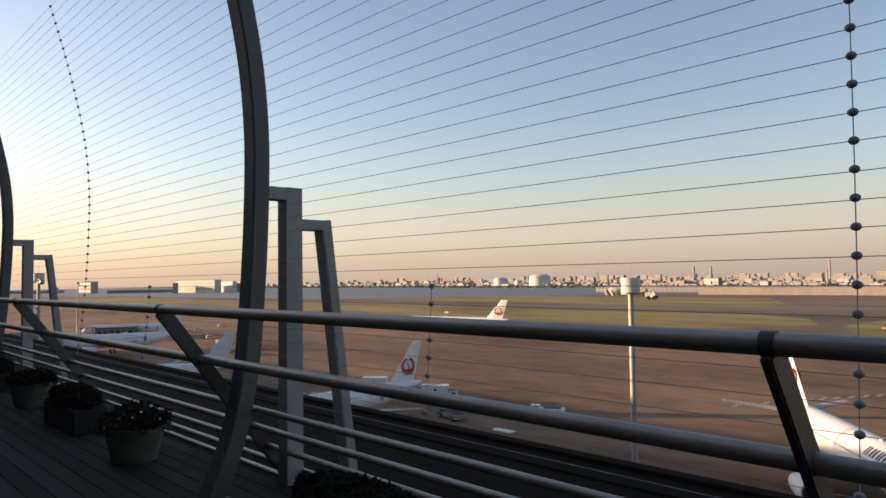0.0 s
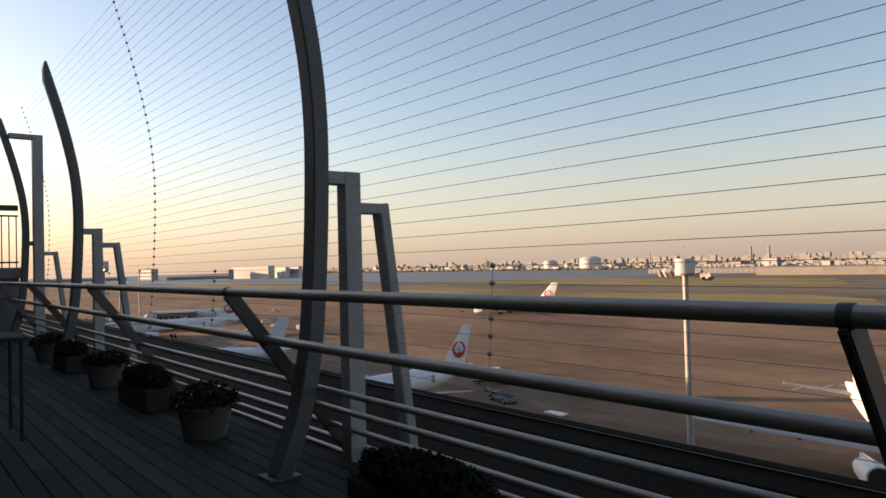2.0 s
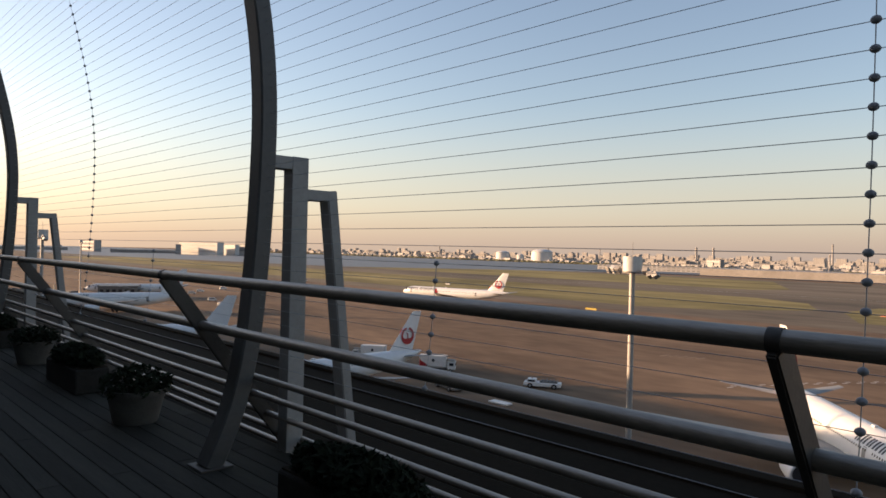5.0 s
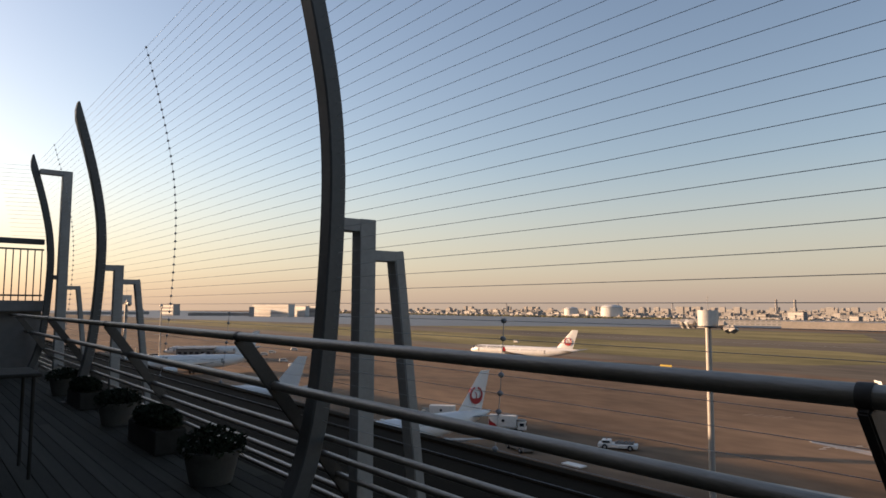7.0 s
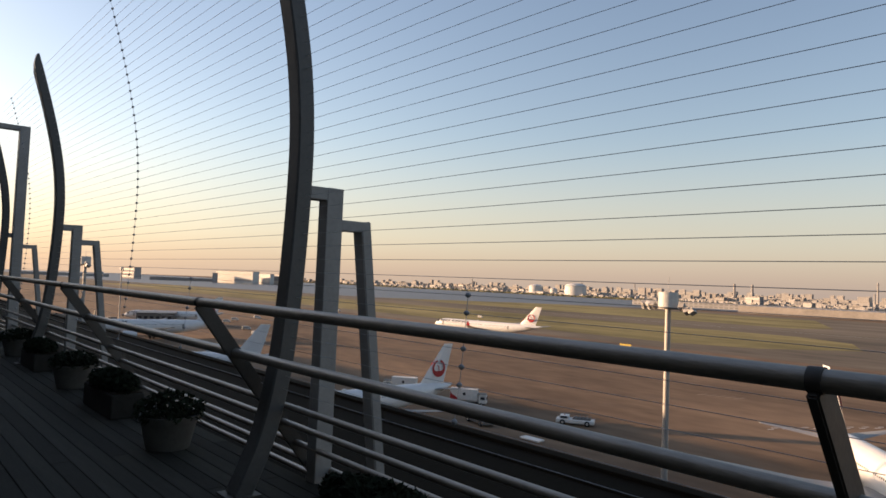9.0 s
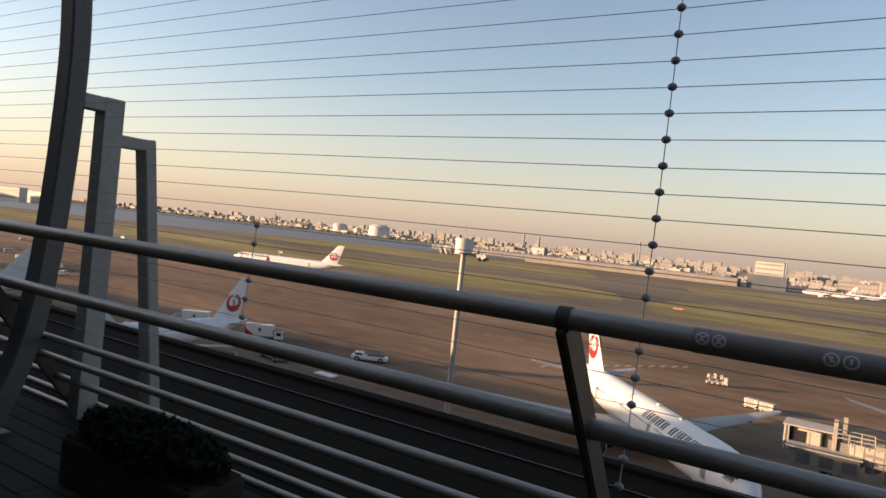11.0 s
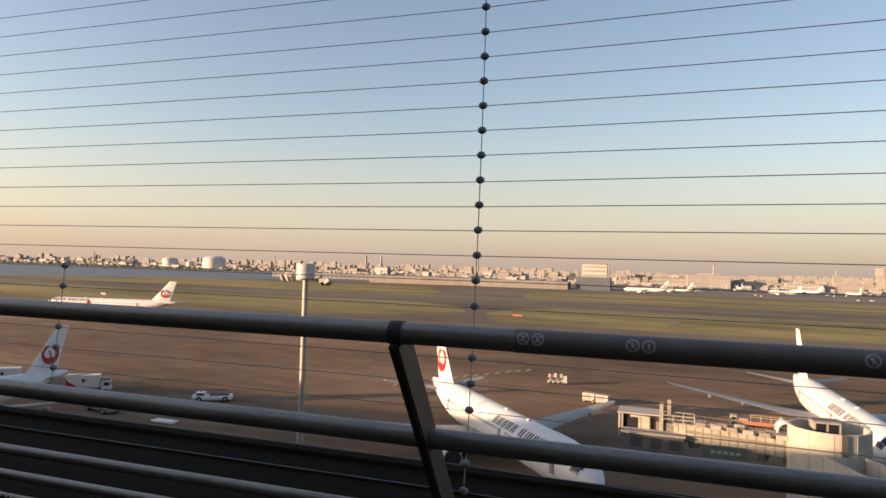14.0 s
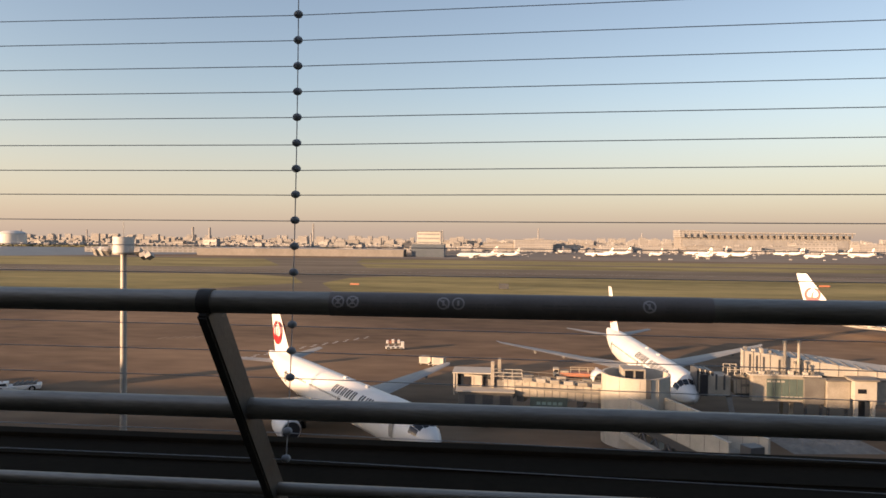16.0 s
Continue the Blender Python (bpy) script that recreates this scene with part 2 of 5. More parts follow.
def tube(a, b, r, seg=12, bm=None, r2=None):
    """A capped round bar from a to b."""
    bm = bm or bmesh.new()
    a, b = Vector(a), Vector(b)
    m = Matrix.Translation((a + b) / 2) @ (b - a).to_track_quat("Z", "Y").to_matrix().to_4x4()
    bmesh.ops.create_cone(bm, cap_ends=True, segments=seg, radius1=r, radius2=r if r2 is None else r2, depth=(b - a).length, matrix=m)
    return bm

def rings(sections, bm=None, cap=True):
    """Skin closed rings of points, all with the same count."""
    bm = bm or bmesh.new()
    rows = [[bm.verts.new(p) for p in s] for s in sections]
    n = len(rows[0])
    for a, b in zip(rows, rows[1:]):
        for i in range(n):
            bm.faces.new((a[i], a[(i + 1) % n], b[(i + 1) % n], b[i]))
    if cap:
        bm.faces.new(rows[0][::-1])
        bm.faces.new(rows[-1])
    bmesh.ops.recalc_face_normals(bm, faces=bm.faces)
    return bm

def bar(a, b, wx, wyz, bm=None, bev=0.008):
    """A square-section bar in the y-z plane from a to b: wx wide along x, wyz across."""
    bm = bm or bmesh.new()
    a, b = Vector(a), Vector(b)
    d = (b - a).normalized()
    s = Vector((1, 0, 0))
    n = d.cross(s).normalized()
    ring = lambda c: [c + s * wx / 2 * i + n * wyz / 2 * j for i, j in ((-1, -1), (1, -1), (1, 1), (-1, 1))]
    rings([ring(a), ring(b)], bm)
    if bev:
        bmesh.ops.bevel(bm, geom=list(bm.edges), offset=bev, segments=2, affect='EDGES')
    return bm

DECK_Z, GROUND = -0.2, -29.5
RNG = random.Random(7)

# ---------- ground and large structure ----------
def flat(name, pts, z, material, label="", cat=""):
    bm = bmesh.new()
    bm.faces.new([bm.verts.new((x, y, z)) for x, y in pts])
    ob = part(name, bm, material)
    if ob.data.polygons[0].normal.z < 0:
        ob.data.flip_normals()
    return tagged(ob, label, cat, kind="structure")

flat("ground", [(-4600, -1500), (4600, -1500), (4600, 4600), (-4600, 4600)], GROUND, APRON, "brown-grey sunlit concrete airport apron", "apron")
flat("road_taxiway", [(-3000, 330), (3000, 330), (3000, 960), (-3000, 960)], GROUND + 0.03, TAXI, "dark asphalt taxiway and runway strip", "taxiway")
def grass(pts):
    flat("ground_grass", pts, GROUND + 0.06, GRASS, "yellow-green winter grass between the taxiways", "grass")
grass([(-1500, 372), (-215, 366), (-170, 385), (-135, 440), (-160, 500), (-205, 530), (-1500, 528)])
grass([(-96, 372), (1500, 384), (1500, 520), (200, 532), (-90, 530), (-118, 500), (-122, 440)])
grass([(-1500, 640), (-260, 655), (-240, 700), (-330, 900), (-500, 915), (-1500, 800)])
grass([(-140, 672), (1500, 720), (1500, 790), (-170, 770)])
grass([(-180, 800), (1500, 830), (1500, 900), (-200, 930)])
flat("water_river", [(-4600, 420), (-1650, 500), (-906, 640), (-763, 850), (-480, 1130), (-420, 1560), (-1100, 1580), (-1500, 1590), (-2400, 1560), (-4600, 1300)], GROUND + 0.1, WATER, "calm grey-blue river beyond the runway", "river")

flat("ground_far_apron", [(-240, 985), (1700, 1010), (2200, 1900), (-200, 1900)], GROUND + 0.06, FARAPRON, "pale concrete apron across the runway", "apron")

def strip_line(pts, w, material, name="road_line", z=0.05):
    bm = bmesh.new()
    for (x0, y0), (x1, y1) in zip(pts, pts[1:]):
        d = Vector((x1 - x0, y1 - y0, 0)).normalized()
        n = Vector((-d.y, d.x, 0)) * w / 2
        a, b = Vector((x0, y0, GROUND + z)), Vector((x1, y1, GROUND + z))
        bm.faces.new([bm.verts.new(p) for p in (a - n, b - n, b + n, a + n)])
    return tagged(part(name, bm, material), "painted guide line on the apron", "line", kind="structure")

# two staggered rows of dashes along the service road behind the parked aircraft
def dashes(a, b, bow, count, length, width, gap):
    bm = bmesh.new()
    a, b = Vector((*a, GROUND + 0.05)), Vector((*b, GROUND + 0.05))
    d = (b - a).normalized()
    n = Vector((-d.y, d.x, 0))
    for i in range(count):
        u = i / (count - 1)
        c = a.lerp(b, u) + n * (bow * math.sin(math.pi * u) + (gap / 2 if i % 2 else -gap / 2))
        bm.faces.new([bm.verts.new(c + d * i2 * length / 2 + n * j2 * width / 2) for i2, j2 in ((-1, -1), (1, -1), (1, 1), (-1, 1))])
    tagged(part("road_marks", bm, LINE), "white dashed road marks on the apron", "marking", kind="structure")
dashes((-68.0, 159.0), (-41.5, 204.0), 1.0, 26, 1.7, 0.55, 1.3)
bm = bmesh.new()
for i in range(5):
    c = Vector((-102.5 + 2.4 * i, 193.0 + 0.9 * i, GROUND + 0.05))
    bm.faces.new([bm.verts.new(c + Vector(v)) for v in ((-.5, -2.2, 0), (.3, -2.2, 0), (1.3, 2.2, 0), (.5, 2.2, 0))])
tagged(part("road_hatching", bm, mat("worn_line_paint", (0.2, 0.15, 0.11), (0.34, 0.26, 0.2), 0.6, 0.85)), "worn white hatching painted on the apron", "marking", kind="structure")
strip_line([(-400, 300), (-100, 296), (200, 300), (500, 306)], 0.5, YLINE)
strip_line([(-600, 590), (0, 590), (800, 600)], 0.9, LINE, z=0.07)

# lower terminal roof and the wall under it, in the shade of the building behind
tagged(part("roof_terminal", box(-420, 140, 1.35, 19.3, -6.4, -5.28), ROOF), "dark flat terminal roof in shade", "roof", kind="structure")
tagged(part("roof_parapet", box(-420, 140, 18.9, 19.5, -6.4, -5.13, 0.03), ROOF), "low roof parapet coloured near-black for the shade", "parapet", kind="structure")
tagged(part("wall_terminal", box(-420, 140, -40.0, 18.6, GROUND, -6.4), CONC), "grey terminal wall above the apron", "wall", kind="structure")
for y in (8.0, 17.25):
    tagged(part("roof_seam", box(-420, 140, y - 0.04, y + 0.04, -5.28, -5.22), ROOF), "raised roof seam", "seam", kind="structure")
tagged(part("wall_deck_edge", box(-40, 12, 0.86, 1.5, -6.4, -0.62), CONC), "concrete edge under the observation deck", "wall", kind="structure")
tagged(part("floor_ledge", box(-40, 12, 0.862, 1.66, -0.62, -0.45, 0.01), ROOF), "ledge outside the deck, coloured near-black for the shade", "ledge", kind="structure")
tagged(part("wall_back", box(-40, 12, -3.1, -2.7, DECK_Z - 6, 5.9), mat("dark_cladding", (0.07, 0.063, 0.053), (0.1, 0.09, 0.076), 1.2, 0.6, 0, 0.1)), "dark clad terminal wall behind the deck", "wall", kind="structure")
tagged(part("wall_upper_west", box(-420, -40.1, -40.0, -2.7, -6.4, 5.2), CONC), "upper storey of the terminal", "wall", kind="structure")
tagged(part("wall_upper_east", box(12.1, 140, -40.0, -2.7, -6.4, 1.2), CONC), "upper storey of the terminal", "wall", kind="structure")
deck = tagged(part("floor_deck", box(-40, 12, -2.7, 0.858, DECK_Z - 0.3, DECK_Z - 0.03), DECK_SUB), "dark wooden deck boards in the shade", "deck", kind="structure")

# ---------- fence: ribs, frames, wires, rails ----------
PROFILE = [(-0.2, 0.24), (0.2, 0.41), (0.7, 0.52), (1.35, 0.58), (2.0, 0.61), (2.5, 0.61), (3.0, 0.565), (3.5, 0.47), (4.0, 0.345), (4.5, 0.2), (4.82, 0.1)]
PZ, PY = np.array(PROFILE).T

def prof(z):
    """Smooth y of the rib's centre line at height z."""
    i = int(np.clip(np.searchsorted(PZ, z) - 1, 0, len(PZ) - 2))
    k = lambda j: PY[int(np.clip(j, 0, len(PY) - 1))]
    sl = lambda j: (k(j + 1) - k(j - 1)) / (PZ[min(j + 1, len(PZ) - 1)] - PZ[max(j - 1, 0)])
    h = PZ[i + 1] - PZ[i]
    t = (z - PZ[i]) / h
    return (2*t**3 - 3*t*t + 1) * k(i) + (t**3 - 2*t*t + t) * h * sl(i) + (-2*t**3 + 3*t*t) * k(i + 1) + (t**3 - t*t) * h * sl(i + 1)

def rib_mesh(top=4.82, wx=0.165, wy=0.135):
    secs = []
    zs = list(np.linspace(DECK_Z, top - 0.28, 34)) + [top - 0.12, top]
    for z in zs:
        y = prof(min(z, 4.82))
        d = Vector((0, prof(min(z + 0.02, 4.82)) - prof(min(z - 0.02, 4.80)), 0.04)).normalized()
        n = Vector((0, d.z, -d.y))
        w = wy / 2
        lo, hi = -w, w
        if z > top - 0.2:
            lo, hi = -w * (top - z) / 0.28 * 0.9 + 0.0, w
            if z >= top:
                lo, hi = w - 0.03, w
        c = Vector((0, y, z))
        e = 0.012
        q = [(-wx/2 + e, lo), (wx/2 - e, lo), (wx/2, lo + min(e, (hi-lo)/3)), (wx/2, hi - min(e, (hi-lo)/3)), (wx/2 - e, hi), (-wx/2 + e, hi), (-wx/2, hi - min(e, (hi-lo)/3)), (-wx/2, lo + min(e, (hi-lo)/3))]
        secs.append([c + Vector((px, 0, 0)) + n * pn for px, pn in q])
    return rings(secs)

RIB_X = (-17.15, -11.98, -3.95, 4.02)
rib0 = None
for x in RIB_X:
    if rib0 is None:
        rib0 = thing("fence_rib", "tall curved grey steel fence rib with stepped frames", "fence rib", pose(x, 0, 0), "fence ribs along the deck")
        smooth(part("rib", rib_mesh(), RIB, rib0), 30)
        part("base_plate", box(-0.12, 0.12, 0.13, 0.37, DECK_Z, DECK_Z + 0.015, 0.004), POST, rib0)
        part("frame_arm", box(-0.064, 0.064, 0.655, 0.83, 1.985, 2.085, 0.006), FRAME, rib0)
        part("frame_post", box(-0.066, 0.066, 0.828, 0.974, -0.45, 2.088, 0.006), FRAME, rib0)
        part("outer_arm", box(-0.066, 0.066, 0.968, 1.222, 1.76, 1.845, 0.006), FRAME, rib0)
        part("outer_post", bar((0, 1.2, 1.848), (0, 1.48, -0.45), 0.134, 0.094), FRAME, rib0)
        part("outer_foot", box(-0.11, 0.11, 1.37, 1.57, -0.45, -0.43, 0.004), FRAME, rib0)
    else:
        copy_thing(rib0, pose(x, -0.2 if x > 0 else 0.0, 0))

# levels of the wires, even along the curve
levels = []
z = 1.423 - 9 * 0.0972
while z < 4.62:
    levels.append(z)
    s = prof(min(z + 0.05, 4.8)) - prof(min(z - 0.05, 4.7))
    z += 0.0972 / math.sqrt(1 + (s / 0.1) ** 2)
WOFF = 0.018
for a, b in zip(RIB_X, RIB_X[1:]):
    fence = thing("wire_panel", "thin dark horizontal steel wires strung between ribs", "wire fence", group="wire panels of the fence")
    for z in levels:
        y = prof(z) + WOFF
        sag = RNG.uniform(0.0, 0.008)
        bm = bmesh.new()
        mid = ((a + b) / 2, y, z - sag)
        tube((a - 0.1, y, z), mid, 0.0016, 6, bm)
        tube(mid, (b + 0.1, y - (0.2 if b > 0 else 0.0), z), 0.0016, 6, bm)
        part("wire", bm, WIRE, fence)

# short wires that turn the corner at the end rib
corner = thing("corner_wires", "short steel wires turning the corner at the end rib", "wire fence")
for z in levels:
    if z > 2.9:
        y = prof(z) + WOFF
        part("wire", tube((RIB_X[0] - 0.02, y, z), (RIB_X[0] - 0.25, y - 0.75, z), 0.0025, 6), WIRE, corner)

def bead_string(x, ks):
    st = thing("bead_string", "vertical spacer wire with dark round beads", "bead string", group="bead strings on the wires")
    bm = bmesh.new()
    pts = [(x, prof(levels[k]) + WOFF, levels[k]) for k in ks]
    rings([[(px + .0021 * math.cos(k * 1.0472), py + .0021 * math.sin(k * 1.0472), pz) for k in range(6)] for px, py, pz in pts], bm)
    part("cable", bm, WIRE, st)
    me = None
    for p in pts:
        if me is None:
            bm = bmesh.new()
            bmesh.ops.create_uvsphere(bm, u_segments=14, v_segments=8, radius=0.0165)
            bmesh.ops.scale(bm, vec=(1.08, 0.9, 0.9), verts=bm.verts)
            ob = part("bead", bm, BEAD, st)
            me = ob.data
            for pl in me.polygons:
                pl.use_smooth = True
        else:
            ob = new("bead", me)
            ob.parent = st
        ob.location = p

n_lv = len(levels)
for x in (-14.55, -7.97, 0.06):
    bead_string(x, range(0, n_lv))
for x in (-10.0, -6.0, -2.0):
    bead_string(x, range(1, 9))

# guard rail on slanting posts
def on_post(z):
    return 0.75 * (1.18 - z)
RAILS = [(0.0, 1.167, 0.033), (0.292, 0.786, 0.035), (0.575, 0.413, 0.024), (0.71, 0.232, 0.024), (0.85, 0.046, 0.024), (0.975, -0.12, 0.024), (1.095, -0.28, 0.024)]
POSTS = [-21.17 + 4.233 * i for i in range(8)]
rail_t = thing("guard_rail", "brushed steel guard rail with two thick and five thin tubes", "guard rail")
for y, z, r in RAILS:
    for a, b in zip(POSTS, POSTS[1:]):
        smooth(part("rail", tube((a + 0.001, y, z), (b - 0.001, y, z), r, 24 if r > 0.03 else 14), RAIL, rail_t))
post0 = None
for x in POSTS:
    bm = bar((x, 0.006, 1.158), (x, on_post(-0.45), -0.45), 0.034, 0.108, bev=0.006)
    p = part("post", bm, POST, rail_t, "dark slanting flat steel post")
    bm = bmesh.new()
    tube((x - 0.02, 0, 1.167), (x + 0.02, 0, 1.167), 0.037, 24, bm)
    smooth(part("collar", bm, POST, p))
    part("foot_plate", box(x - 0.07, x + 0.07, on_post(-0.45) - 0.1, on_post(-0.45) + 0.1, -0.45, -0.435, 0.003), POST, p)

# notice film wrapped round the rail
film_t = thing("rail_notice", "dark notice film with pale prohibition symbols round the handrail", "notice")
smooth(part("film", tube((0.36, 0, 1.167), (1.40, 0, 1.167), 0.0345, 24), SLEEVE, film_t))
def round_mark(x, material, kind):
    """A ring with a bar or a cross on the viewer's side of the tube."""
    bm = bmesh.new()
    def at(u, v, r=0.0352):
        a = v / 0.0345
        return (x + u, -r * math.cos(a + 0.3), 1.167 + r * math.sin(a + 0.3))
    n = 20
    for i in range(n):
        a0, a1 = 2 * math.pi * i / n, 2 * math.pi * (i + 1) / n
        bm.faces.new([bm.verts.new(at(r * math.cos(a), r * math.sin(a))) for r, a in ((0.0132, a0), (0.0178, a0), (0.0178, a1), (0.0132, a1))])
    for s in {"cross": (1, -1), "bar": (-1,), "ring": ()}[kind]:
        for i in range(4):
            t0, t1 = -0.013 + 0.0065 * i, -0.013 + 0.0065 * (i + 1)
            bm.faces.new([bm.verts.new(at(t + w, s * t, 0.0354)) for t, w in ((t0, -0.0026), (t0, 0.0026), (t1, 0.0026), (t1, -0.0026))])
    for i in range(3):
        v0, v1 = -0.007 + 0.005 * i, -0.007 + 0.005 * (i + 1)
        bm.faces.new([bm.verts.new(at(u, v, 0.0353)) for u, v in ((-0.003, v0), (0.003, v0), (0.003, v1), (-0.003, v1))])
    part("symbol", bm, material, film_t)
for x, k in ((0.387, "cross"), (0.428, "cross"), (0.681, "bar"), (0.722, "ring"), (1.232, "bar")):
    round_mark(x, LABEL, k)
bm = bmesh.new()
for x0, x1 in ((0.455, 0.62), (0.75, 0.9), (0.95, 1.18), (1.275, 1.36)):
    for v in (0.006, -0.004):
        for i in range(6):
            u0, u1 = x0 + (x1 - x0) * i / 6, x0 + (x1 - x0) * (i + 0.75) / 6
            bm.faces.new([bm.verts.new((u, -0.0349 * math.cos(w / 0.0345), 1.167 + 0.0349 * math.sin(w / 0.0345))) for u, w in ((u0, v), (u1, v), (u1, v + 0.003), (u0, v + 0.003))])
part("small_print", bm, mat("faint_print", (0.24, 0.205, 0.18), (0.29, 0.25, 0.22), 30, 0.5), film_t)["kind"] = "stuff"

# ---------- deck things ----------
def foliage(bm, cx, cy, z0, rx, ry, h, n):
    for i in range(n):
        a, r = RNG.uniform(0, 6.283), math.sqrt(RNG.random())
        hh = RNG.random() ** 0.7
        c = Vector((cx + rx * r * math.cos(a), cy + ry * r * math.sin(a), z0 + h * hh * (1.05 - 0.5 * r * r)))
        s = RNG.uniform(0.012, 0.03)
        q = Euler((RNG.uniform(-1, 1), RNG.uniform(-1, 1), RNG.uniform(0, 6.28))).to_matrix()
        vs = [bm.verts.new(c + q @ Vector(p)) for p in ((-1.5*s, 0, 0), (0, -0.6*s, 0.15*s), (1.6*s, 0, 0), (0, 0.6*s, 0.15*s))]
        bm.faces.new(vs)
    return bm

def plant_pot(x, y, r, h, bush):
    t = thing("plant_pot", "white round flower pot with low dark green plants on the deck", "plant pot", pose(x, y, DECK_Z), "plant pots beside the rail")
    secs = []
    for z, rr in ((0, 0.72), (0.02, 0.76), (h * 0.85, 0.97), (h * 0.86, 1.05), (h, 1.06), (h, 0.95), (h * 0.8, 0.9)):
        secs.append([(rr * r * math.cos(a), rr * r * math.sin(a), z) for a in np.linspace(0, 2 * math.pi, 28, endpoint=False)])
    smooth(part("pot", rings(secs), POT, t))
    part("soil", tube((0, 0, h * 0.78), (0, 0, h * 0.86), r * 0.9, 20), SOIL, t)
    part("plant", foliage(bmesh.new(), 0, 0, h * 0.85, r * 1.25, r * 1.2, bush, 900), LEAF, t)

def trough(x, y, l, w, h, bush):
    t = thing("planter_trough", "long dark planter trough full of dark green shrubs", "planter", pose(x, y, DECK_Z), "planters beside the rail")
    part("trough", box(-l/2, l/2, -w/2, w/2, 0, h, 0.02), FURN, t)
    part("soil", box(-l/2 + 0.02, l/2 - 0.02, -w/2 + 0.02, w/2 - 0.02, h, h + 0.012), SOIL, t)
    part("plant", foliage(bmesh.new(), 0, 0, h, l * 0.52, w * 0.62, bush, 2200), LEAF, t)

plant_pot(-5.55, 0.30, 0.25, 0.30, 0.24)
plant_pot(-9.3, 0.36, 0.25, 0.30, 0.22)
plant_pot(-13.2, 0.36, 0.25, 0.30, 0.22)
trough(-2.35, 0.34, 1.1, 0.34, 0.26, 0.2)
trough(-7.5, 0.36, 1.1, 0.34, 0.26, 0.2)
trough(-11.4, 0.36, 1.0, 0.34, 0.26, 0.2)

table = thing("bar_table", "small dark bar table standing on the deck", "table", pose(-7.0, -1.25, DECK_Z))
part("tabletop", box(-0.4, 0.4, -0.32, 0.32, 0.93, 0.965, 0.012), FURN, table)
for sx in (-0.34, 0.34):
    for sy in (-0.26, 0.26):
        part("leg", tube((sx, sy, 0), (sx, sy, 0.93), 0.016, 10), FURN, table)
part("stretcher", box(-0.34, 0.34, -0.27, -0.25, 0.25, 0.27), FURN, table)
kiosk = thing("service_counter", "dark service counter with a sloping top on the deck", "counter", pose(-13.5, -1.45, DECK_Z))
part("body", box(-0.5, 0.5, -0.5, 0.42, 0, 1.45, 0.02), FURN, kiosk)
bm = box(-0.7, 0.7, -0.7, 0.62, 1.45, 1.55, 0.02)
bmesh.ops.rotate(bm, cent=(0, 0, 1.5), matrix=Matrix.Rotation(radians(-8), 3, 'X'), verts=bm.verts)
part("top", bm, FURN, kiosk)

# raised terrace at the end of the deck, its balustrade and tall frame
terr = tagged(part("floor_terrace", box(-34, -17.75, -2.7, 0.75, 1.25, 1.5, 0.01), CONC), "edge of a raised terrace", "terrace", kind="structure")
tagged(part("wall_terrace", box(-33.8, -18.0, -2.7, 0.6, DECK_Z, 1.25), CONC), "wall under the raised terrace", "wall", kind="structure")
bal = thing("balustrade", "dark steel balustrade of upright bars on the raised terrace", "balustrade")
part("top_rail", box(-17.85, -17.72, -2.7, 0.56, 2.82, 2.95, 0.02), DARKSTEEL, bal)
part("under_rail", box(-17.81, -17.76, -2.7, 0.56, 2.68, 2.72), DARKSTEEL, bal)
part("foot_rail", box(-17.81, -17.76, -2.7, 0.56, 1.6, 1.64), DARKSTEEL, bal)
for i in range(22):
    y = 0.52 - i * 0.145
    part("baluster", tube((-17.785, y, 1.5), (-17.785, y, 2.7), 0.013, 8), DARKSTEEL, bal)
gate = thing("portal_frame", "tall grey steel portal frame beside the end rib", "portal frame", pose(-17.0, 0, 0))
part("arm", box(-0.09, 0.09, 0.28, 0.8, 4.38, 4.49, 0.01), FRAME, gate)
part("column", box(-0.11, 0.11, 0.74, 0.94, -0.45, 4.49, 0.012), FRAME, gate)

# ---------- aircraft ----------
def foil(xle, chord, y, z, thick, n=6):
    """A closed wing section at span station y; x points to the nose."""
    up, dn = [], []
    for i in range(n + 1):
        c = i / n
        t = thick * chord * (2.6 * math.sqrt(max(c, 0.0)) * (1 - c) * 0.75 + 0.02)
        up.append((xle - c * chord, y, z + t * 0.6))
        dn.append((xle - c * chord, y, z - t * 0.4))
    return up + dn[::-1]

